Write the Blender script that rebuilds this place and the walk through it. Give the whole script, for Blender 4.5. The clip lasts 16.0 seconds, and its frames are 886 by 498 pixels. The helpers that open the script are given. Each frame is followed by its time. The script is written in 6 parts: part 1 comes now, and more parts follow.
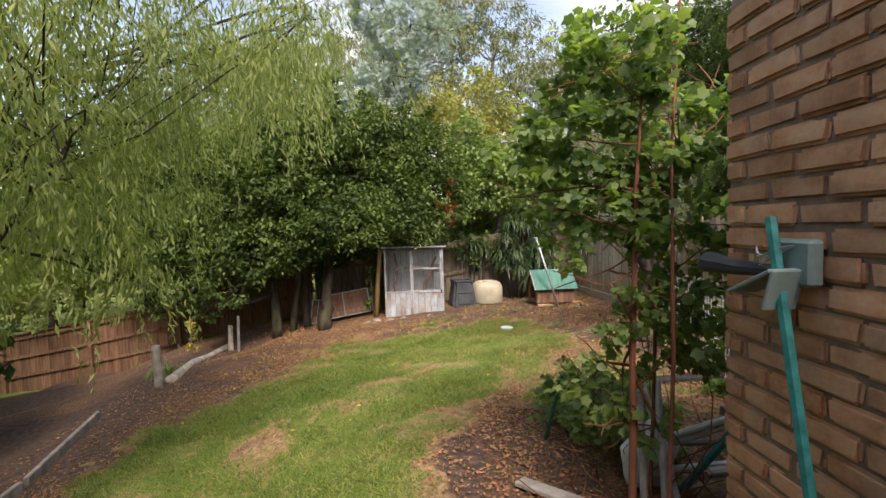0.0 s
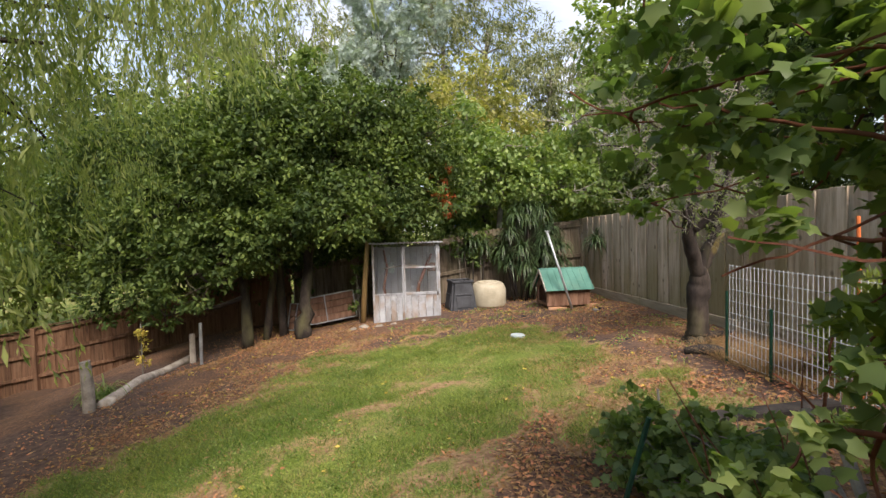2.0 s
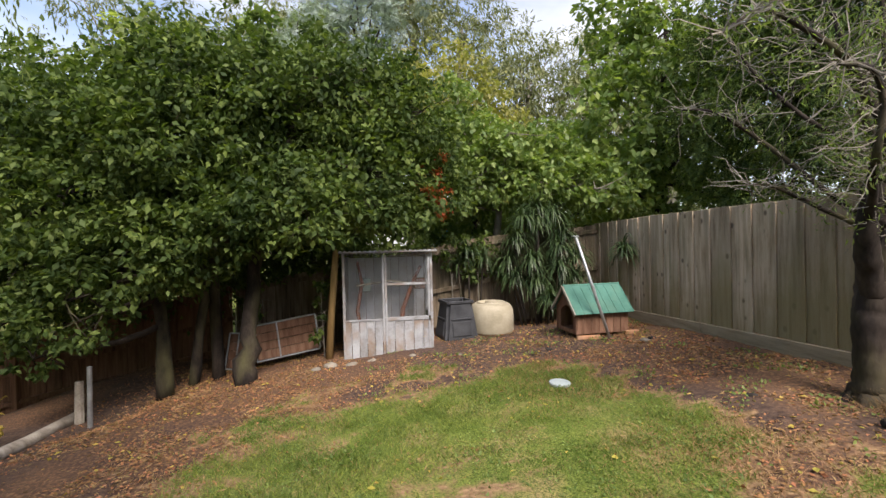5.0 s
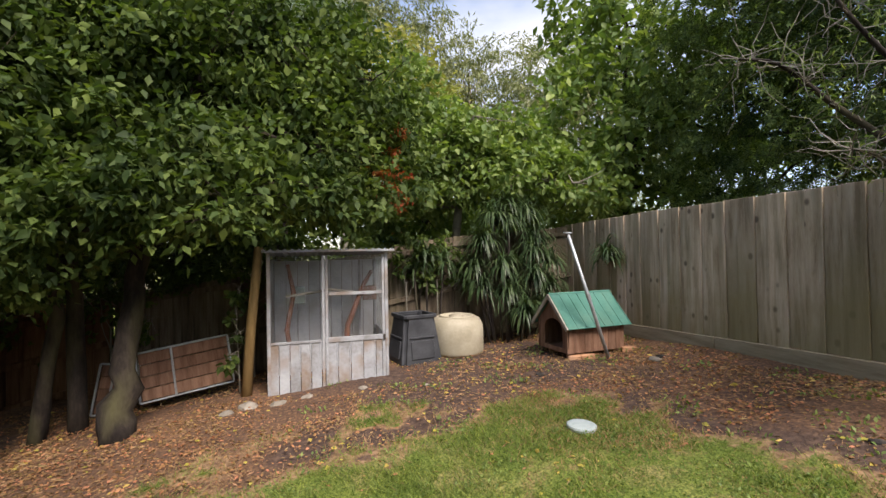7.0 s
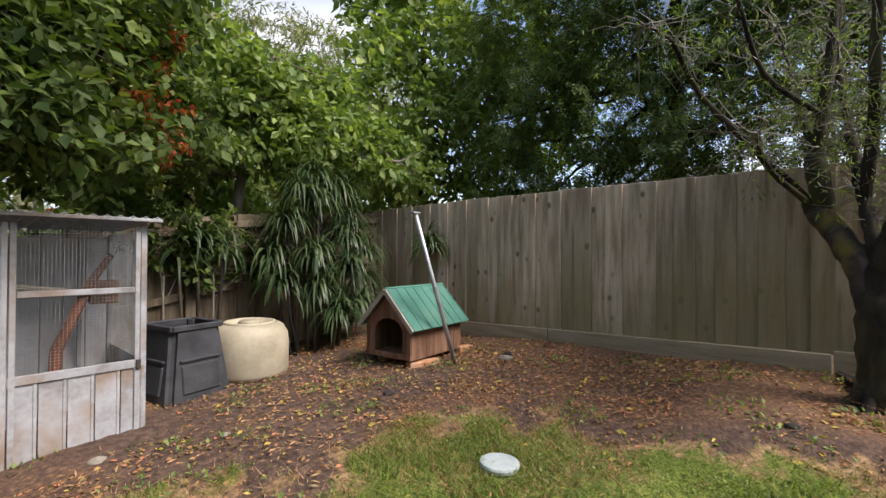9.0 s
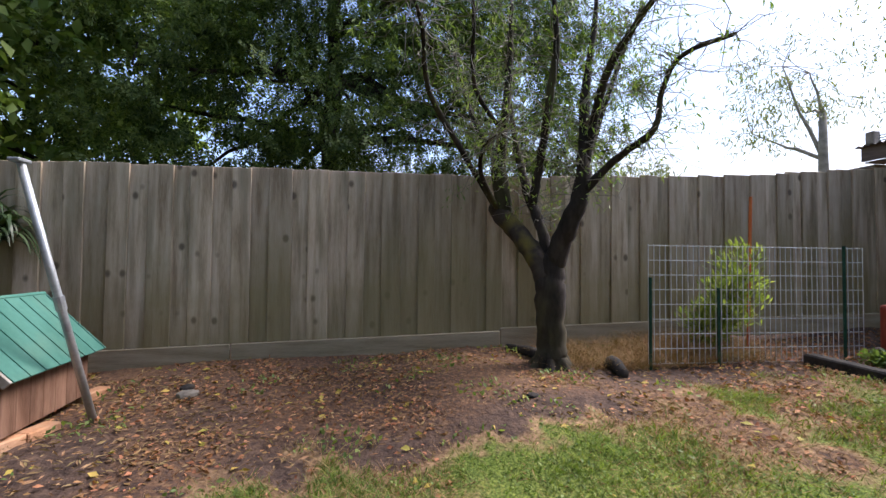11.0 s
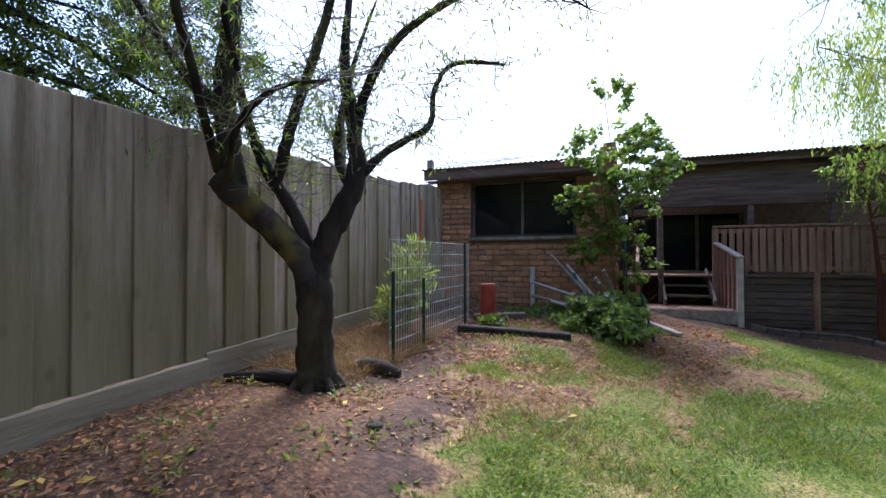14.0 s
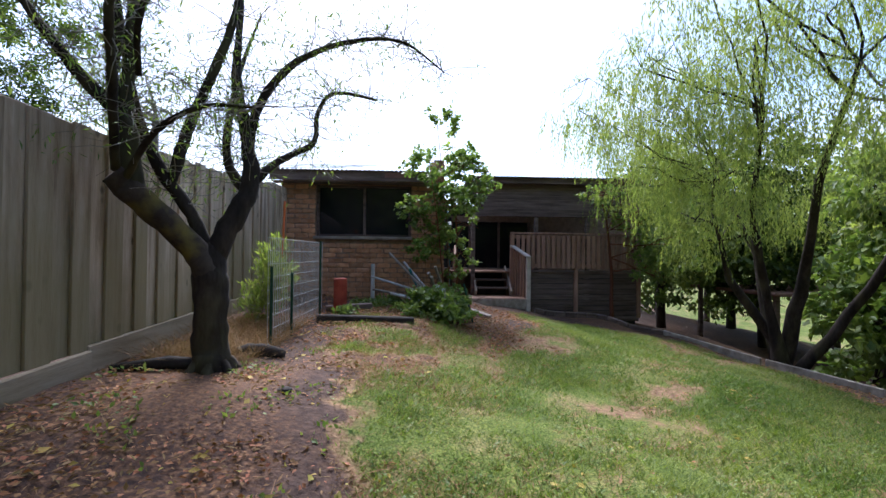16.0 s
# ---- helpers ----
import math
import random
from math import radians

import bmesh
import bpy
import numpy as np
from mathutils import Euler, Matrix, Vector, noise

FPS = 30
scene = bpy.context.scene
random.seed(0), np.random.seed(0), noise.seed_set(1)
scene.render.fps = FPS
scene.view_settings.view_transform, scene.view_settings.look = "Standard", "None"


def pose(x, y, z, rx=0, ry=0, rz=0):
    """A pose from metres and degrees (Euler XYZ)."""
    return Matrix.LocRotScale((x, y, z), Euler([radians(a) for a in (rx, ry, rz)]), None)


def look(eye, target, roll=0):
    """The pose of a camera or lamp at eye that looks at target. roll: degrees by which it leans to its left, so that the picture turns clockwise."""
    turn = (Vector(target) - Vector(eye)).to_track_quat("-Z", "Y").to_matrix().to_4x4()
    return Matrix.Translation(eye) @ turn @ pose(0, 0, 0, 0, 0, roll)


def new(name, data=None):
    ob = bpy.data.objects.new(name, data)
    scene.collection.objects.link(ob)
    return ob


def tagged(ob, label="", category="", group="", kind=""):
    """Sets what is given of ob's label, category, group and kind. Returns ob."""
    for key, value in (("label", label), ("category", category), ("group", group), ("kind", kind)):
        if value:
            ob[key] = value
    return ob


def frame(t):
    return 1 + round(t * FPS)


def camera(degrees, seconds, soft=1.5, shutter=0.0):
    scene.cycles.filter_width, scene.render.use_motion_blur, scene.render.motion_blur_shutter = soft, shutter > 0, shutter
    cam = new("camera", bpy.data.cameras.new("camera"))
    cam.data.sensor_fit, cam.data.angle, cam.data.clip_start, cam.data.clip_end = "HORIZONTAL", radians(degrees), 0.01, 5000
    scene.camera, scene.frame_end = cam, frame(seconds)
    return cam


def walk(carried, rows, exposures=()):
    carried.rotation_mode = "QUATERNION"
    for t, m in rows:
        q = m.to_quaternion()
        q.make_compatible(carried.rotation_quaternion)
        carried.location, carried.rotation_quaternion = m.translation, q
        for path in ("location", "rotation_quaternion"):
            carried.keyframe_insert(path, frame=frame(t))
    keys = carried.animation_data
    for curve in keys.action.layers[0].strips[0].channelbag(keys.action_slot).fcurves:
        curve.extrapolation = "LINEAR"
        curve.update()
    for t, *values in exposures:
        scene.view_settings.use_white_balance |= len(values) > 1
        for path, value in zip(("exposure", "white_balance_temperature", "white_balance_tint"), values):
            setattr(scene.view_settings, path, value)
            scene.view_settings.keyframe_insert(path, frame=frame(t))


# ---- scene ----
cam = camera(89.2, 16.0)
PATH = [
    (0, (-0.2, 0.044, 1.944), (-0.15, 2.041, 1.84), -1.6),
    (0.5, (-0.231, 0.403, 1.892), (-0.166, 2.399, 1.796), -1.6),
    (1, (-0.25, 0.748, 1.882), (-0.174, 2.744, 1.791), -1.5),
    (1.5, (-0.296, 1.041, 1.861), (-0.212, 3.037, 1.771), -1.5),
    (2, (-0.337, 1.343, 1.724), (-0.235, 3.338, 1.634), -1.6),
    (2.5, (-0.376, 1.747, 1.672), (-0.272, 3.743, 1.602), -1.6),
    (3, (-0.442, 2.144, 1.636), (-0.313, 4.139, 1.587), -1.5),
    (5.5, (-0.76, 3.934, 1.537), (-0.435, 5.907, 1.517), -1.4),
    (6, (-0.773, 4.303, 1.472), (-0.389, 6.266, 1.465), -1.4),
    (6.5, (-0.83, 4.673, 1.437), (-0.374, 6.62, 1.437), -1.3),
    (7, (-0.895, 5.113, 1.39), (-0.311, 7.026, 1.415), -1.0),
    (7.5, (-0.927, 5.531, 1.34), (-0.193, 7.391, 1.364), -0.8),
    (8, (-0.95, 5.961, 1.284), (0.003, 7.719, 1.309), -0.4),
    (8.5, (-0.982, 6.335, 1.25), (0.228, 7.927, 1.276), -0.0),
    (9, (-1.004, 6.712, 1.235), (0.499, 8.032, 1.252), 0.4),
    (9.5, (-0.979, 7.03, 1.167), (0.752, 8.031, 1.204), 1.1),
    (10, (-0.917, 7.334, 1.123), (0.986, 7.948, 1.185), 1.3),
    (10.2, (-0.878, 7.445, 1.123), (1.073, 7.879, 1.186), 1.4),
    (12.3, (0.227, 8.684, 1.079), (1.804, 7.453, 1.108), -0.9),
    (12.5, (0.346, 8.751, 1.088), (1.844, 7.426, 1.113), -0.7),
    (13, (0.658, 8.898, 1.113), (1.874, 7.309, 1.132), -0.4),
    (13.5, (0.93, 8.925, 1.1), (1.869, 7.159, 1.127), -0.3),
    (14, (1.143, 8.999, 1.129), (1.833, 7.123, 1.162), -0.2),
    (14.5, (1.269, 9.186, 1.16), (1.693, 7.231, 1.192), 0.2),
    (15, (1.363, 9.438, 1.132), (1.553, 7.447, 1.17), 0.2),
    (15.5, (1.4, 9.677, 1.147), (1.452, 7.678, 1.178), 0.5),
    (16, (1.436, 9.875, 1.13), (1.333, 7.878, 1.156), 0.6),
]
walk(cam, [(t, look(eye, target, roll)) for t, eye, target, roll in PATH], [(0, 1.7, 7200, 17), (3, 1.65, 7100, 16), (6, 1.5, 7000, 16), (10, 1.55, 6800, 18), (12.5, 1.95, 5700, 20), (16, 1.75, 5750, 19)])

# ---- world, sun ----
world = bpy.data.worlds.new("world")
scene.world = world
world.use_nodes = True
wn, wl = world.node_tree.nodes, world.node_tree.links
wn.clear()
sky = wn.new("ShaderNodeTexSky")
sky.sky_type, sky.sun_disc = "NISHITA", False
SUN_EL, SUN_AZ = radians(48), radians(165)
sky.sun_elevation, sky.sun_rotation, sky.dust_density, sky.air_density = SUN_EL, SUN_AZ, 1.2, 1.0
wc = wn.new("ShaderNodeTexCoord")
wmap = wn.new("ShaderNodeMapping")
wmap.inputs["Scale"].default_value = (1, 1, 2.4)
cloud = wn.new("ShaderNodeTexNoise")
cloud.inputs["Scale"].default_value, cloud.inputs["Detail"].default_value = 1.6, 6
cramp = wn.new("ShaderNodeValToRGB")
cramp.color_ramp.elements[0].position, cramp.color_ramp.elements[1].position = 0.46, 0.72
wmix = wn.new("ShaderNodeMixRGB")
wmix.inputs[2].default_value = (4.3, 4.55, 4.9, 1)
wbg = wn.new("ShaderNodeBackground")
wbg.inputs["Strength"].default_value = 0.1
wo = wn.new("ShaderNodeOutputWorld")
wl.new(wc.outputs["Generated"], wmap.inputs[0])
wl.new(wmap.outputs[0], cloud.inputs["Vector"])
wl.new(cloud.outputs["Fac"], cramp.inputs[0])
wl.new(cramp.outputs[0], wmix.inputs[0])
wl.new(sky.outputs[0], wmix.inputs[1])
wl.new(wmix.outputs[0], wbg.inputs[0])
wl.new(wbg.outputs[0], wo.inputs[0])

sun_data = bpy.data.lights.new("sun", "SUN")
sun_data.energy, sun_data.angle, sun_data.color = 2.4, radians(28), (1, 0.96, 0.9)
sun_way = Vector((math.sin(SUN_AZ) * math.cos(SUN_EL), math.cos(SUN_AZ) * math.cos(SUN_EL), math.sin(SUN_EL)))
sun = new("sun", sun_data)
sun.matrix_world = look(sun_way * 30, (0, 0, 0))

# ---- helpers of this scene ----
rng = np.random.default_rng(7)
rnd = random.Random(5)


def part(name, bm, material, parent, label="", smooth=False, kind=""):
    """One mesh object out of a bmesh or a mesh, under a thing or a part."""
    if isinstance(bm, bmesh.types.BMesh):
        me = bpy.data.meshes.new(name)
        bmesh.ops.recalc_face_normals(bm, faces=bm.faces)
        bm.to_mesh(me)
        bm.free()
    else:
        me = bm
    me.materials.clear()
    me.materials.append(material)
    if smooth:
        me.shade_smooth()
    ob = new(name, me)
    ob.parent = parent
    return tagged(ob, label, "", "", kind)


def thing(name, m, label, category, group="", kind=""):
    ob = new(name)
    ob.empty_display_size = 0.1
    ob.matrix_world = m
    return tagged(ob, label, category, group, kind)


def mesh_np(name, verts, faces, n):
    """A mesh out of numpy arrays; every face has n corners."""
    me = bpy.data.meshes.new(name)
    verts, faces = np.asarray(verts, np.float32), np.asarray(faces, np.int32)
    me.vertices.add(len(verts))
    me.vertices.foreach_set("co", verts.ravel())
    me.loops.add(faces.size)
    me.loops.foreach_set("vertex_index", faces.ravel())
    me.polygons.add(len(faces))
    me.polygons.foreach_set("loop_start", np.arange(0, faces.size, n, dtype=np.int32))
    me.update(calc_edges=True)
    return me


def box(bm, lo, hi, bevel=0.0, m=None):
    made = bmesh.ops.create_cube(bm, size=1.0)["verts"]
    lo, hi = Vector(lo), Vector(hi)
    for v in made:
        v.co = Vector(((lo[i] + hi[i]) / 2 + v.co[i] * (hi[i] - lo[i]) for i in range(3)))
    if bevel:
        edges = list({e for v in made for e in v.link_edges})
        made = list(set(bmesh.ops.bevel(bm, geom=edges, offset=bevel, segments=1, affect="EDGES")["verts"]))
    if m is not None:
        for v in made:
            v.co = m @ v.co
    return made


def boxed(lo, hi, bevel=0.0, m=None):
    bm = bmesh.new()
    box(bm, lo, hi, bevel, m)
    return bm


def beam(bm, a, b, w, h, bevel=0.004):
    """A bar of w by h from a to b."""
    a, b = Vector(a), Vector(b)
    d = b - a
    q = d.to_track_quat("Y", "Z").to_matrix().to_4x4()
    box(bm, (-w / 2, 0, -h / 2), (w / 2, d.length, h / 2), bevel, Matrix.Translation(a) @ q)
    return bm


def tube(bm, pts, radii, seg=8, rough=0.0, cap=True):
    """A tube along points, with a radius at each."""
    pts = [Vector(p) for p in pts]
    rings = []
    side = None
    for i, p in enumerate(pts):
        d = (pts[min(i + 1, len(pts) - 1)] - pts[max(i - 1, 0)]).normalized()
        if side is None:
            side = d.orthogonal().normalized()
        side = (side - d * side.dot(d)).normalized()
        up = d.cross(side)
        r = radii[i] if hasattr(radii, "__len__") else radii
        ring = []
        for k in range(seg):
            a = 2 * math.pi * k / seg
            w = side * math.cos(a) + up * math.sin(a)
            rr = r * (1 + rough * noise.noise((p + w * r) * 7.0))
            ring.append(bm.verts.new(p + w * rr))
        rings.append(ring)
    for a, b in zip(rings, rings[1:]):
        for k in range(seg):
            bm.faces.new((a[k], a[(k + 1) % seg], b[(k + 1) % seg], b[k]))
    if cap:
        bm.faces.new(rings[0][::-1])
        bm.faces.new(rings[-1])
    return bm


def tubed(pts, radii, seg=8, rough=0.0):
    return tube(bmesh.new(), pts, radii, seg, rough)


def lathe(profile, seg=32, sx=1.0, sy=1.0):
    bm = bmesh.new()
    rings = [[bm.verts.new((r * sx * math.cos(2 * math.pi * k / seg), r * sy * math.sin(2 * math.pi * k / seg), z)) for k in range(seg)] for r, z in profile]
    for a, b in zip(rings, rings[1:]):
        for k in range(seg):
            bm.faces.new((a[k], a[(k + 1) % seg], b[(k + 1) % seg], b[k]))
    bm.faces.new(rings[0][::-1])
    bm.faces.new(rings[-1])
    return bm


# ---- materials ----
def mat(name, cols, scale=3.0, rough=0.8, bump=0.3, fine=40.0, stretch=(1, 1, 1), metal=0.0, vary=0.12, island=0.0, stain=None, spec=0.3, leaf=0.0, coord="Object"):
    """A material of noise at two scales between the colours, with relief; stain: (colour, scale, amount)."""
    m = bpy.data.materials.new(name)
    m.use_nodes = True
    n, l = m.node_tree.nodes, m.node_tree.links
    p = n["Principled BSDF"]
    tc, mp = n.new("ShaderNodeTexCoord"), n.new("ShaderNodeMapping")
    mp.inputs["Scale"].default_value = stretch
    l.new(tc.outputs[coord], mp.inputs[0])
    info = n.new("ShaderNodeObjectInfo")
    shift = n.new("ShaderNodeVectorMath")
    shift.operation = "MULTIPLY_ADD"
    shift.inputs[1].default_value = (13, 13, 13)
    l.new(info.outputs["Random"], shift.inputs[0])
    l.new(mp.outputs[0], shift.inputs[2])
    a, b = n.new("ShaderNodeTexNoise"), n.new("ShaderNodeTexNoise")
    a.inputs["Scale"].default_value, a.inputs["Detail"].default_value = scale, 5
    b.inputs["Scale"].default_value, b.inputs["Detail"].default_value = fine, 3
    l.new(shift.outputs[0], a.inputs["Vector"])
    l.new(shift.outputs[0], b.inputs["Vector"])
    add = n.new("ShaderNodeMath")
    add.operation = "MULTIPLY_ADD"
    add.inputs[1].default_value = 0.35
    l.new(b.outputs["Fac"], add.inputs[0])
    l.new(a.outputs["Fac"], add.inputs[2])
    ramp = n.new("ShaderNodeValToRGB")
    el = ramp.color_ramp.elements
    while len(el) < len(cols):
        el.new(0.5)
    for i, c in enumerate(cols):
        el[i].position = 0.47 + 0.4 * i / max(1, len(cols) - 1)
        el[i].color = (*c, 1)
    l.new(add.outputs[0], ramp.inputs[0])
    out = ramp.outputs[0]
    if stain:
        s, sr, sm = n.new("ShaderNodeTexNoise"), n.new("ShaderNodeValToRGB"), n.new("ShaderNodeMixRGB")
        s.inputs["Scale"].default_value, s.inputs["Detail"].default_value = stain[1], 5
        sr.color_ramp.elements[0].position, sr.color_ramp.elements[1].position = 0.5, 0.7
        sr.color_ramp.elements[1].color = (stain[2],) * 3 + (1,)
        sm.inputs[2].default_value = (*stain[0], 1)
        l.new(shift.outputs[0], s.inputs["Vector"])
        l.new(s.outputs["Fac"], sr.inputs[0])
        l.new(sr.outputs[0], sm.inputs[0])
        l.new(out, sm.inputs[1])
        out = sm.outputs[0]
    hsv = n.new("ShaderNodeHueSaturation")
    geo = n.new("ShaderNodeNewGeometry")
    v = n.new("ShaderNodeMath")
    v.operation = "MULTIPLY_ADD"
    v.inputs[1].default_value, v.inputs[2].default_value = (island or vary) * 2, 1 - (island or vary)
    l.new(geo.outputs["Random Per Island"] if island else info.outputs["Random"], v.inputs[0])
    l.new(v.outputs[0], hsv.inputs["Value"])
    if island:
        h = n.new("ShaderNodeMath")
        h.operation = "MULTIPLY_ADD"
        h.inputs[1].default_value, h.inputs[2].default_value = -0.045, 0.522
        l.new(geo.outputs["Random Per Island"], h.inputs[0])
        l.new(h.outputs[0], hsv.inputs["Hue"])
    l.new(out, hsv.inputs["Color"])
    l.new(hsv.outputs[0], p.inputs["Base Color"])
    p.inputs["Roughness"].default_value, p.inputs["Metallic"].default_value = rough, metal
    p.inputs["Specular IOR Level"].default_value = spec
    if bump and not leaf:
        bp = n.new("ShaderNodeBump")
        bp.inputs["Strength"].default_value, bp.inputs["Distance"].default_value = bump, 0.01
        l.new(add.outputs[0], bp.inputs["Height"])
        l.new(bp.outputs[0], p.inputs["Normal"])
    if leaf:
        t, mx = n.new("ShaderNodeBsdfTranslucent"), n.new("ShaderNodeMixShader")
        mx.inputs[0].default_value = leaf
        g = n.new("ShaderNodeMixRGB")
        g.blend_type, g.inputs[0].default_value = "MULTIPLY", 1.0
        g.inputs[2].default_value = (1.6, 1.75, 0.7, 1)
        l.new(hsv.outputs[0], g.inputs[1])
        l.new(g.outputs[0], t.inputs[0])
        l.new(p.outputs[0], mx.inputs[1])
        l.new(t.outputs[0], mx.inputs[2])
        l.new(mx.outputs[0], n["Material Output"].inputs[0])
    return m


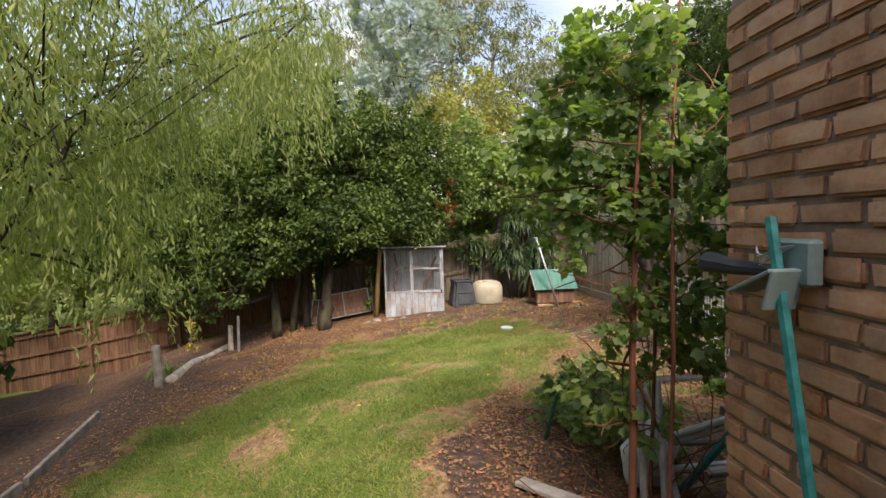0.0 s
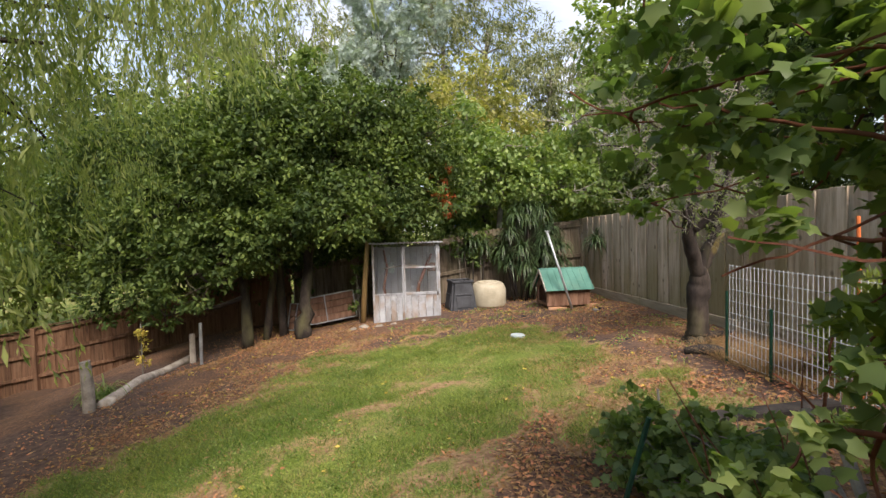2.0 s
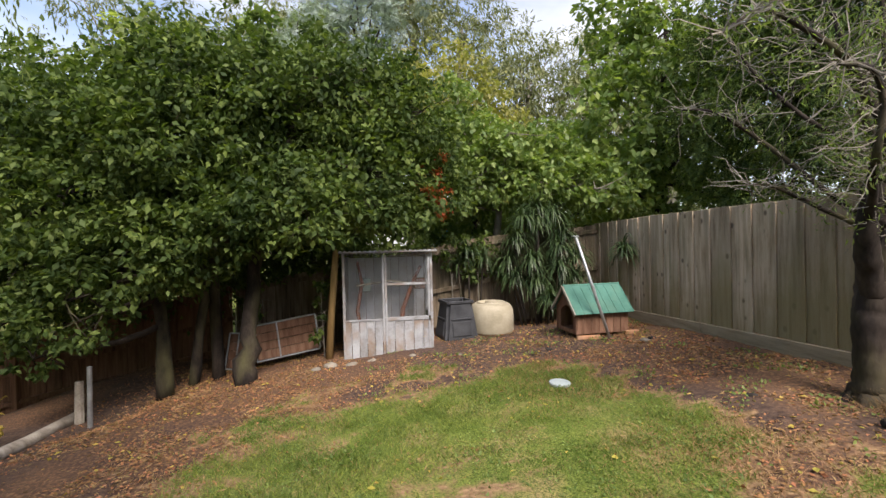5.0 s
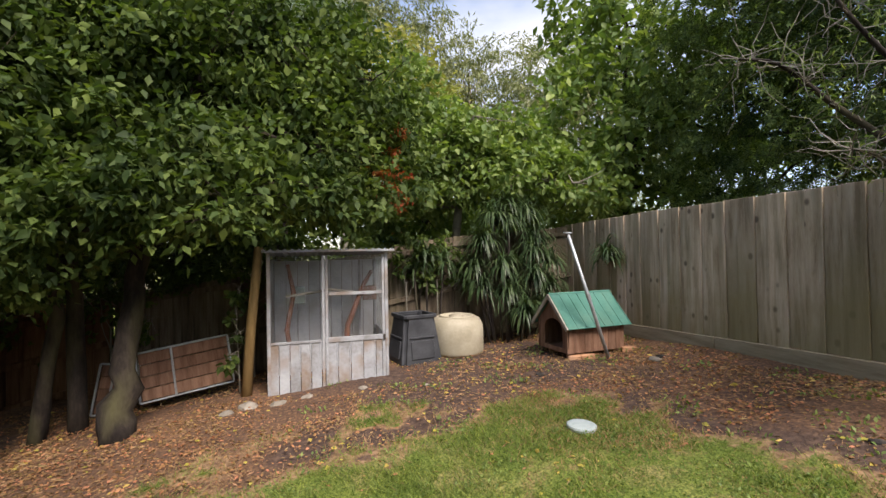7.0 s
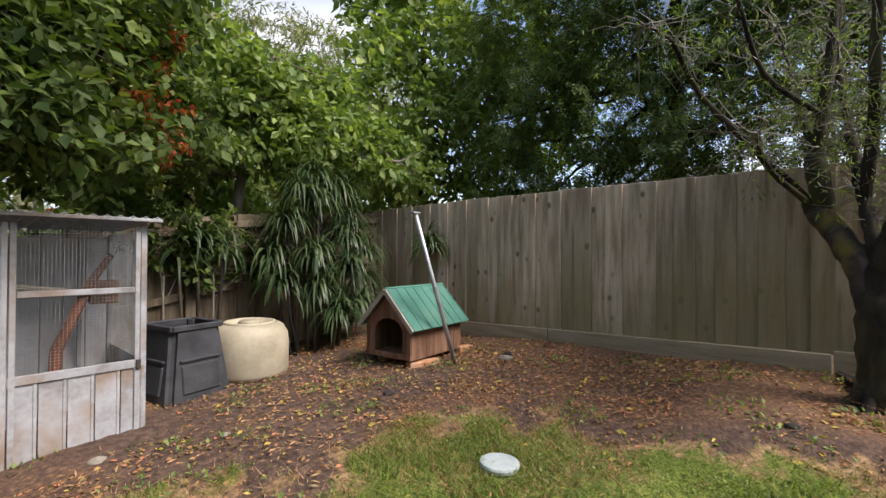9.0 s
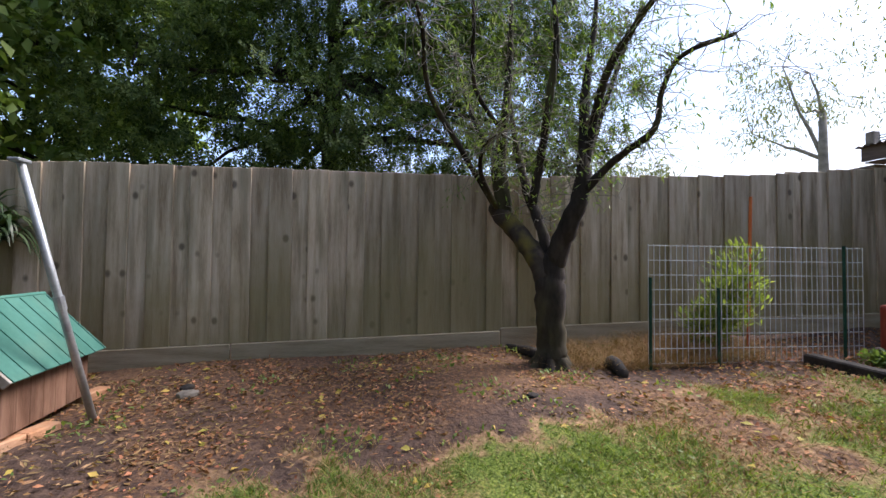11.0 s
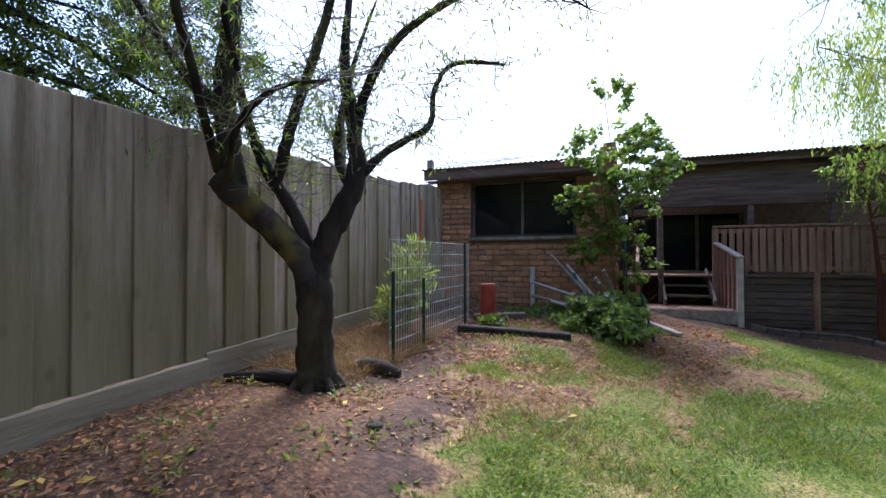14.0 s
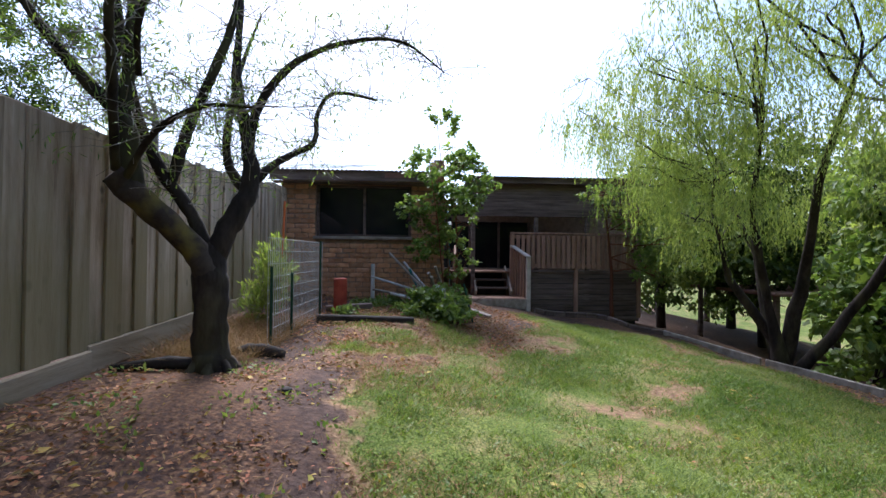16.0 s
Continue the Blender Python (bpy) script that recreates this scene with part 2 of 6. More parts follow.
M = dict(
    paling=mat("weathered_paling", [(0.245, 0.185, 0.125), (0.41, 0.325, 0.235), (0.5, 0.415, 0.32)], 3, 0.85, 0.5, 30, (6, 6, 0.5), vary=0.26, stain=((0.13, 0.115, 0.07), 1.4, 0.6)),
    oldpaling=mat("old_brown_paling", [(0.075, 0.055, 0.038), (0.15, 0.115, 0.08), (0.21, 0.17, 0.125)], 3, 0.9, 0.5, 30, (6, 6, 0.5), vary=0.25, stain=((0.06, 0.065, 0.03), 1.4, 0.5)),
    plinth=mat("pale_plinth", [(0.26, 0.205, 0.13), (0.42, 0.35, 0.245)], 3, 0.85, 0.5, 30, (0.6, 0.6, 6), vary=0.15),
    brownfence=mat("brown_paling", [(0.08, 0.04, 0.024), (0.15, 0.078, 0.045), (0.2, 0.115, 0.07)], 3, 0.85, 0.5, 30, (6, 6, 0.5), vary=0.2),
    brick=mat("brown_brick", [(0.37, 0.18, 0.09), (0.5, 0.26, 0.14), (0.55, 0.33, 0.19)], 9, 0.85, 0.55, 60, vary=0.2, stain=((0.30, 0.21, 0.15), 5, 0.5)),
    mortar=mat("mortar", [(0.20, 0.135, 0.095), (0.30, 0.215, 0.155)], 12, 0.95, 0.6, 90),
    bark=mat("dark_bark", [(0.012, 0.009, 0.008), (0.03, 0.023, 0.019), (0.06, 0.047, 0.038)], 6, 0.95, 0.9, 40, (1, 1, 0.35), stain=((0.09, 0.09, 0.03), 3, 0.5)),
    redbark=mat("red_brown_bark", [(0.10, 0.035, 0.02), (0.2, 0.075, 0.04)], 6, 0.85, 0.6, 40, (1, 1, 0.3)),
    moss=mat("moss", [(0.10, 0.09, 0.02), (0.20, 0.17, 0.04)], 20, 0.95, 0.8, 80),
    mossbark=mat("mossy_bark", [(0.03, 0.022, 0.018), (0.065, 0.05, 0.04)], 6, 0.95, 0.9, 40, stain=((0.2, 0.16, 0.035), 3.5, 0.95)),
    greybark=mat("grey_twigs", [(0.13, 0.115, 0.095), (0.26, 0.24, 0.20)], 6, 0.9, 0.6, 40),
    white=mat("worn_white_paint", [(0.17, 0.165, 0.165), (0.28, 0.29, 0.31), (0.35, 0.365, 0.39)], 3, 0.6, 0.2, 30, vary=0.06, stain=((0.19, 0.12, 0.07), 2.6, 0.75)),
    greysheet=mat("grey_painted_sheet", [(0.36, 0.38, 0.41), (0.55, 0.57, 0.61)], 3, 0.6, 0.15, 30, stain=((0.22, 0.18, 0.14), 3, 0.5)),
    galv=mat("dull_galvanised", [(0.28, 0.30, 0.32), (0.48, 0.50, 0.52)], 6, 0.45, 0.15, 50, metal=0.6, stain=((0.2, 0.16, 0.12), 4, 0.3)),
    blackplastic=mat("black_plastic", [(0.022, 0.024, 0.028), (0.05, 0.053, 0.06)], 5, 0.5, 0.2, 60),
    cream=mat("cream_plastic", [(0.26, 0.23, 0.165), (0.38, 0.345, 0.265)], 3, 0.55, 0.1, 30, stain=((0.16, 0.14, 0.09), 2.5, 0.6)),
    kennel=mat("kennel_timber", [(0.13, 0.065, 0.04), (0.26, 0.15, 0.10)], 3, 0.85, 0.5, 30, (5, 5, 0.6), vary=0.2),
    greenroof=mat("green_sheet", [(0.035, 0.13, 0.10), (0.07, 0.2, 0.16)], 3, 0.5, 0.15, 30, stain=((0.10, 0.2, 0.15), 5, 0.5)),
    teal=mat("teal_picket", [(0.01, 0.10, 0.095), (0.025, 0.2, 0.18)], 20, 0.5, 0.3, 60),
    darkgreen=mat("dark_green_paint", [(0.006, 0.035, 0.022), (0.015, 0.07, 0.045)], 20, 0.5, 0.2, 60),
    red=mat("faded_red_paint", [(0.24, 0.035, 0.02), (0.36, 0.07, 0.04)], 8, 0.7, 0.2, 40),
    darkwood=mat("dark_stained_timber", [(0.075, 0.055, 0.048), (0.18, 0.135, 0.115)], 3, 0.8, 0.5, 30, (0.6, 0.6, 5), vary=0.25),
    deckwood=mat("red_brown_timber", [(0.22, 0.12, 0.085), (0.4, 0.25, 0.175)], 3, 0.75, 0.4, 30, (4, 4, 0.6), vary=0.2),
    greywood=mat("bleached_timber", [(0.2, 0.17, 0.14), (0.4, 0.36, 0.31)], 4, 0.9, 0.5, 30, (2, 2, 2), vary=0.15),
    palewood=mat("sunbleached_timber", [(0.42, 0.38, 0.33), (0.62, 0.58, 0.52)], 4, 0.85, 0.4, 30, (2, 2, 2), vary=0.1),
    wire=mat("pale_galvanised_wire", [(0.42, 0.44, 0.46), (0.6, 0.62, 0.63)], 6, 0.5, 0, 30),
    burnt=mat("charred_log", [(0.012, 0.011, 0.011), (0.05, 0.042, 0.036)], 8, 0.9, 0.9, 40),
    rooftile=mat("roof_sheet", [(0.06, 0.05, 0.045), (0.14, 0.11, 0.10)], 4, 0.7, 0.2, 30, stain=((0.2, 0.17, 0.14), 2, 0.4)),
    roofbrown=mat("brown_roof", [(0.16, 0.085, 0.065), (0.27, 0.15, 0.12)], 4, 0.8, 0.4, 30),
    stone=mat("pale_stone", [(0.16, 0.14, 0.115), (0.28, 0.25, 0.21)], 8, 0.9, 0.6, 50),
    lid=mat("pale_plastic_lid", [(0.2, 0.25, 0.25), (0.33, 0.38, 0.38)], 5, 0.6, 0.1, 40),
    whiteplastic=mat("grubby_white_plastic", [(0.5, 0.52, 0.5), (0.7, 0.72, 0.72)], 5, 0.5, 0.2, 40, stain=((0.3, 0.28, 0.22), 3, 0.4)),
    sage=mat("grey_green_plastic", [(0.16, 0.22, 0.2), (0.25, 0.32, 0.3)], 6, 0.5, 0.2, 40),
    # near-black colour standing in for shade in the room, under the deck, between treads
    dark=mat("painted_shade_black", [(0.012, 0.013, 0.016), (0.03, 0.03, 0.035)], 3, 0.9, 0.1, 30),
    leafdark=mat("dark_green_leaf", [(0.032, 0.056, 0.018), (0.096, 0.142, 0.034)], 1.2, 0.62, 0, 9, island=0.5, spec=0.2, leaf=0.3),
    leafmid=mat("mid_green_leaf", [(0.10, 0.155, 0.045), (0.19, 0.26, 0.08)], 1.0, 0.5, 0, 9, island=0.3, leaf=0.35),
    leafmaple=mat("lobed_green_leaf", [(0.09, 0.14, 0.05), (0.175, 0.24, 0.08)], 1.5, 0.45, 0, 9, island=0.35, leaf=0.5),
    leafwillow=mat("yellow_green_leaf", [(0.135, 0.175, 0.06), (0.235, 0.275, 0.10)], 0.9, 0.55, 0, 9, island=0.3, leaf=0.55),
    leafgold=mat("golden_leaf", [(0.19, 0.2, 0.06), (0.3, 0.28, 0.10)], 0.7, 0.6, 0, 9, island=0.25, leaf=0.4),
    leafsilver=mat("silver_leaf", [(0.22, 0.28, 0.26), (0.34, 0.40, 0.38)], 0.9, 0.6, 0, 9, island=0.2, leaf=0.2),
    leafgum=mat("gum_leaf", [(0.11, 0.13, 0.06), (0.2, 0.215, 0.105)], 0.6, 0.6, 0, 9, island=0.25, leaf=0.25),
    leafred=mat("rusty_leaf", [(0.24, 0.06, 0.02), (0.34, 0.11, 0.035)], 2, 0.6, 0, 9, island=0.3, leaf=0.3),
    strap=mat("strap_leaf", [(0.03, 0.055, 0.025), (0.07, 0.11, 0.045)], 2, 0.4, 0, 9, island=0.35, leaf=0.2),
    grassblade=mat("grass_blade", [(0.08, 0.14, 0.022), (0.175, 0.215, 0.052)], 1.0, 0.6, 0, 9, island=0.46, leaf=0.35),
    straw=mat("dry_straw", [(0.2, 0.12, 0.055), (0.36, 0.24, 0.12)], 3, 0.9, 0, 9, island=0.3, leaf=0.1),
    litter=mat("fallen_leaf", [(0.22, 0.10, 0.042), (0.38, 0.2, 0.09)], 3, 0.8, 0, 9, island=0.4, leaf=0.1),
    yellowleaf=mat("yellow_fallen_leaf", [(0.36, 0.28, 0.05), (0.46, 0.37, 0.09)], 3, 0.7, 0, 9, island=0.25, leaf=0.2),
    bluecloth=mat("blue_plastic_sheet", [(0.03, 0.2, 0.45), (0.07, 0.3, 0.6)], 5, 0.5, 0.2, 30),
    orange=mat("orange_paint", [(0.45, 0.1, 0.03), (0.55, 0.16, 0.05)], 5, 0.6, 0.2, 30),
)



def knots(m, colour, size):
    """Small dark knots and damp green streaks added to a timber."""
    n, l = m.node_tree.nodes, m.node_tree.links
    p = n["Principled BSDF"]
    old = p.inputs["Base Color"].links[0].from_socket
    tc, mp, v, r, x = n.new("ShaderNodeTexCoord"), n.new("ShaderNodeMapping"), n.new("ShaderNodeTexVoronoi"), n.new("ShaderNodeValToRGB"), n.new("ShaderNodeMixRGB")
    info, sh = n.new("ShaderNodeObjectInfo"), n.new("ShaderNodeVectorMath")
    sh.operation = "MULTIPLY_ADD"
    sh.inputs[1].default_value = (9, 5, 17)
    mp.inputs["Scale"].default_value = (5.2, 1, 3.6)
    l.new(tc.outputs["Object"], mp.inputs[0])
    l.new(info.outputs["Random"], sh.inputs[0])
    l.new(mp.outputs[0], sh.inputs[2])
    l.new(sh.outputs[0], v.inputs["Vector"])
    v.inputs["Scale"].default_value = 1.0
    r.color_ramp.elements[0].position, r.color_ramp.elements[1].position = size * .5, size
    r.color_ramp.elements[0].color, r.color_ramp.elements[1].color = (.8, .8, .8, 1), (0, 0, 0, 1)
    l.new(v.outputs["Distance"], r.inputs[0])
    l.new(r.outputs[0], x.inputs[0])
    l.new(old, x.inputs[1])
    x.inputs[2].default_value = (*colour, 1)
    l.new(x.outputs[0], p.inputs["Base Color"])


knots(M["paling"], (.08, .06, .045), .17)
knots(M["brownfence"], (.05, .03, .02), .12)

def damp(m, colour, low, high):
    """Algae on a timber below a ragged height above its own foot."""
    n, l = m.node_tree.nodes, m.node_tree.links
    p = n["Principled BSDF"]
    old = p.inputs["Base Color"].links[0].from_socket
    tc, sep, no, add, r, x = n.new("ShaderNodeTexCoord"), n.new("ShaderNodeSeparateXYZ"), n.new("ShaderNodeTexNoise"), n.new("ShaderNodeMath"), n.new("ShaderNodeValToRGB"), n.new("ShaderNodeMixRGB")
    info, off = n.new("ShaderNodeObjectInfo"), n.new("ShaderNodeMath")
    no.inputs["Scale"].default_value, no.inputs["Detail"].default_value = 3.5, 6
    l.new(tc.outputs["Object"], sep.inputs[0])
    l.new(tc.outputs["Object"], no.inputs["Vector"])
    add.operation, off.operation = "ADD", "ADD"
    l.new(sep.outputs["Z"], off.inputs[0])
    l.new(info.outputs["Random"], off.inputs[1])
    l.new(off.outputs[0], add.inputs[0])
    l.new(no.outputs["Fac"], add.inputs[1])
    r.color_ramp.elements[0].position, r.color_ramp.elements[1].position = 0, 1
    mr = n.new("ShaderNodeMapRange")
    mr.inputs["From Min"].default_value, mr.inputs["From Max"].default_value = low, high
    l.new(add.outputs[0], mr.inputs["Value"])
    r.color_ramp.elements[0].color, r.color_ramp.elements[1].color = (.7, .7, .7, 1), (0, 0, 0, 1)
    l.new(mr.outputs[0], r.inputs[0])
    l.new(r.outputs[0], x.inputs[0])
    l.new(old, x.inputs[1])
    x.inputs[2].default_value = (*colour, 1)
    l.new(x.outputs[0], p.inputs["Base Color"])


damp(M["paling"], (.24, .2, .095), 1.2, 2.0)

glass = bpy.data.materials.new("dark_window_glass")
glass.use_nodes = True
gp_ = glass.node_tree.nodes["Principled BSDF"]
gp_.inputs["Base Color"].default_value = (0.01, 0.012, 0.016, 1)
gp_.inputs["Roughness"].default_value, gp_.inputs["IOR"].default_value = 0.06, 1.5
M["glass"] = glass
gp_.inputs["Specular IOR Level"].default_value = 0.3

# ---- ground ----
# spot heights of the sloping yard: x, y, z
SPOTS = np.array([(0, -2, .0), (0, .2, .05), (1.1, 1.6, .36), (3.6, 2, .45), (2, 3.7, .36), (3.6, 5, .36), (3.6, 6.8, .35), (2.8, 6.4, .26), (3.5, 9, .27),
    (3.5, 11, .18), (2.3, 9.9, .12), (1, 11.3, .0), (0, 10.5, -.10), (-1.3, 10.6, -.2), (1.2, 8.1, .03), (0, 3.5, .18), (-1, 5, -.05), (-1, 7, -.15),
    (1, 10, 0), (-3, 9, -.4), (-4.4, 6.9, -.42), (-3, 4, -.36), (-1.8, 3, -.12), (-2, .6, -.14), (-3.4, 1.2, -.42), (-4.15, 3, -.58), (-4.4, 4.6, -.6), (-4.8, 6.2, -.52), (-5.4, 3, -1.1),
    (-6, 6, -.9), (-5, 10, -.75), (-8, 9, -1.4), (-2.2, 7.5, -.3),
    (-9.5, 12, -1.9), (-12, 12, -2.5), (-7, 1, -1.5), (-3, -1, -.45), (-6, -2, -1.3), (6, 6, .5), (6, 12, .2), (6, 0, .6), (0, -8, .0), (-9, 5, -1.7),
    (-12, 0, -2.4), (-16, 12, -3.2), (-14, -8, -2.6), (0, 16, -.4), (-8, 17, -2.0), (8, 18, .3), (12, 5, .8), (-3, 12, -.45)])


def ground_z(x, y):
    x, y = np.asarray(x, float), np.asarray(y, float)
    d = (x[..., None] - SPOTS[:, 0]) ** 2 + (y[..., None] - SPOTS[:, 1]) ** 2
    w = 1 / (d + 0.35) ** 1.6
    return (w * SPOTS[:, 2]).sum(-1) / w.sum(-1)


def gz(x, y):
    return float(ground_z(x, y))


LATTICE = np.random.default_rng(11).random((64, 64))


def field(x, y, cell):
    """Smooth chance between 0 and 1, with lumps of that many metres."""
    u, v = x / cell + 100, y / cell + 100
    i, j = np.floor(u).astype(int), np.floor(v).astype(int)
    f, g = u - i, v - j
    f, g = f * f * (3 - 2 * f), g * g * (3 - 2 * g)
    q = lambda a, b: LATTICE[(i + a) % 64, (j + b) % 64]
    return (q(0, 0) * (1 - f) + q(1, 0) * f) * (1 - g) + (q(0, 1) * (1 - f) + q(1, 1) * f) * g


def axis_steps(lo, hi, a, b, fine):
    inner = np.arange(a, b + 1e-6, fine)
    left = a - np.geomspace(fine * 2, a - lo, 26)[::-1]
    right = b + np.geomspace(fine * 2, hi - b, 26)
    return np.concatenate([left, inner, right])


gx, gy = axis_steps(-400, 400, -7, 5, 0.06), axis_steps(-400, 400, -1, 13, 0.06)
GX, GY = np.meshgrid(gx, gy)
GZ = ground_z(GX, GY)
near = (np.abs(GX) < 12) & (np.abs(GY - 6) < 12)
GZ = GZ + near * (.05 * (field(GX, GY, .9) - .5) + .03 * (field(GX, GY, .37) - .5) + rng.normal(0, .003, GZ.shape))
idx = np.arange(GX.size).reshape(GX.shape)
quads = np.stack([idx[:-1, :-1], idx[:-1, 1:], idx[1:, 1:], idx[1:, :-1]], -1).reshape(-1, 4)
ground_mesh = mesh_np("ground", np.stack([GX, GY, GZ], -1).reshape(-1, 3), quads, 4)
ground_mesh.shade_smooth()


def patchy(x, y):
    return .45 * field(x, y, 1.1) + .3 * field(x + 31, y, .42) + .25 * field(x, y + 17, .17)


def soil(x, y):
    """Where the earth lies open and dark: 1, or under dry chips and leaves: 0."""
    x, y = np.asarray(x, float), np.asarray(y, float)
    s = .6 * field(x + 7, y * .7 + x * .3, 1.25) + .4 * field(x, y + 5, .5)
    return np.clip((s - .47) * 6, 0, .85)


def lawn(x, y):
    """How grassy a place is: 1 on the lawn, 0 on the bare earth round it."""
    x, y = np.asarray(x, float), np.asarray(y, float)
    a = 1 - ((x + .95) / 3.05) ** 2 - ((y - 5.2) / 4.1) ** 2
    b = .8 - ((x - 1.0) / 1.35) ** 2 - ((y - 7.2) / 1.8) ** 2
    c = .22 - ((x - 1.5) / 1.3) ** 2 - ((y - 5.6) / 1.7) ** 2
    p = np.clip(np.maximum(np.maximum(a, b), c) * 1.25 + .4, 0, 1.1)
    path = np.clip(1.4 - 1.8 * np.abs(x - (.35 + .12 * (y - 2.5))) - .5 * np.clip(y - 3.4, 0, 9), 0, 1) * (y < 6)
    p = np.where(p > .02, p + (patchy(x, y) - .6) * 3.9 * np.clip(1.6 - p, .55, 1), p)
    return np.clip(p - path, 0, 1)


def ground_material():
    m = bpy.data.materials.new("lawn_and_earth")
    m.use_nodes = True
    n, l = m.node_tree.nodes, m.node_tree.links
    p = n["Principled BSDF"]
    p.inputs["Roughness"].default_value, p.inputs["Specular IOR Level"].default_value = 0.95, 0.15
    at = n.new("ShaderNodeAttribute")
    at.attribute_name = "grassy"
    tc = n.new("ShaderNodeTexCoord")

    def noise_of(scale, detail=6):
        t = n.new("ShaderNodeTexNoise")
        t.inputs["Scale"].default_value, t.inputs["Detail"].default_value = scale, detail
        l.new(tc.outputs["Object"], t.inputs["Vector"])
        return t.outputs["Fac"]

    def ramp_of(src, stops):
        r = n.new("ShaderNodeValToRGB")
        while len(r.color_ramp.elements) < len(stops):
            r.color_ramp.elements.new(0.5)
        for e, (pos, c) in zip(r.color_ramp.elements, stops):
            e.position, e.color = pos, (*c, 1)
        l.new(src, r.inputs[0])
        return r.outputs[0]

    def mixed(f, a, b, mode="MIX"):
        x = n.new("ShaderNodeMixRGB")
        x.blend_type = mode
        if isinstance(f, float):
            x.inputs[0].default_value = f
        else:
            l.new(f, x.inputs[0])
        l.new(a, x.inputs[1])
        l.new(b, x.inputs[2])
        return x.outputs[0]

    grass = ramp_of(noise_of(2.2), [(0.3, (0.085, 0.13, 0.025)), (0.5, (0.13, 0.165, 0.04)), (0.68, (0.23, 0.195, 0.09))])
    earth = ramp_of(noise_of(1.1), [(0.35, (0.06, 0.042, 0.036)), (0.52, (0.12, 0.072, 0.048)), (0.66, (0.2, 0.115, 0.066))])
    chips = ramp_of(noise_of(34, 4), [(0.4, (0.055, 0.036, 0.03)), (0.56, (0.16, 0.085, 0.048)), (0.7, (0.32, 0.19, 0.10))])
    bare = n.new("ShaderNodeAttribute")
    bare.attribute_name = "bare"
    open_earth = ramp_of(noise_of(16, 6), [(0.35, (0.045, 0.031, 0.027)), (0.55, (0.085, 0.058, 0.047)), (0.72, (0.14, 0.09, 0.066))])
    earth = mixed(bare.outputs["Fac"], mixed(0.6, earth, chips), open_earth)
    dry = ramp_of(noise_of(24, 5), [(0.35, (0.16, 0.10, 0.055)), (0.65, (0.34, 0.22, 0.125))])
    edge = n.new("ShaderNodeMath")
    edge.operation = "ADD"
    l.new(at.outputs["Fac"], edge.inputs[0])
    w = n.new("ShaderNodeMath")
    w.operation = "MULTIPLY_ADD"
    w.inputs[1].default_value, w.inputs[2].default_value = 0.9, -0.45
    l.new(noise_of(9, 8), w.inputs[0])
    l.new(w.outputs[0], edge.inputs[1])
    f1 = ramp_of(edge.outputs[0], [(0.2, (0, 0, 0)), (0.42, (1, 1, 1))])
    f2 = ramp_of(edge.outputs[0], [(0.45, (0, 0, 0)), (0.72, (1, 1, 1))])
    tufts = ramp_of(noise_of(70, 3), [(0.38, (0.45, 0.5, 0.4)), (0.5, (0.95, 0.95, 0.9)), (0.64, (1.5, 1.35, 1.2))])
    grass = mixed(1.0, grass, tufts, "MULTIPLY")
    c = mixed(f2, mixed(f1, earth, dry), grass)
    l.new(c, p.inputs["Base Color"])
    bp = n.new("ShaderNodeBump")
    bp.inputs["Strength"].default_value, bp.inputs["Distance"].default_value = 0.7, 0.02
    l.new(noise_of(45, 5), bp.inputs["Height"])
    l.new(bp.outputs[0], p.inputs["Normal"])
    return m


att = ground_mesh.attributes.new("grassy", "FLOAT", "POINT")
far_green = (GX < -11) | (GY > 16) | (GX > 6)
att.data.foreach_set("value", np.where(far_green, 1.0, lawn(GX, GY)).ravel().astype(np.float32))
bare_att = ground_mesh.attributes.new("bare", "FLOAT", "POINT")
bare_att.data.foreach_set("value", soil(GX, GY).ravel().astype(np.float32))
ground_mesh.materials.append(ground_material())
tagged(new("ground", ground_mesh), "patchy sloping lawn with bare brown earth and dry leaves round its edge", "lawn", kind="structure")


# ---- fences ----
def thinned(pts, x):
    xs, zs = zip(*pts)
    return float(np.interp(x, xs, zs))


LAPPED = {}


def paling_mesh(w, h, t=0.022):
    key = (round(w, 2), round(h, 1), t)
    if key not in LAPPED:
        bm = boxed((-w / 2, -t / 2, 0), (w / 2, t / 2, key[1] + .05), 0.003)
        me = bpy.data.meshes.new("paling")
        bm.to_mesh(me)
        bm.free()
        LAPPED[key] = me
    return LAPPED[key]


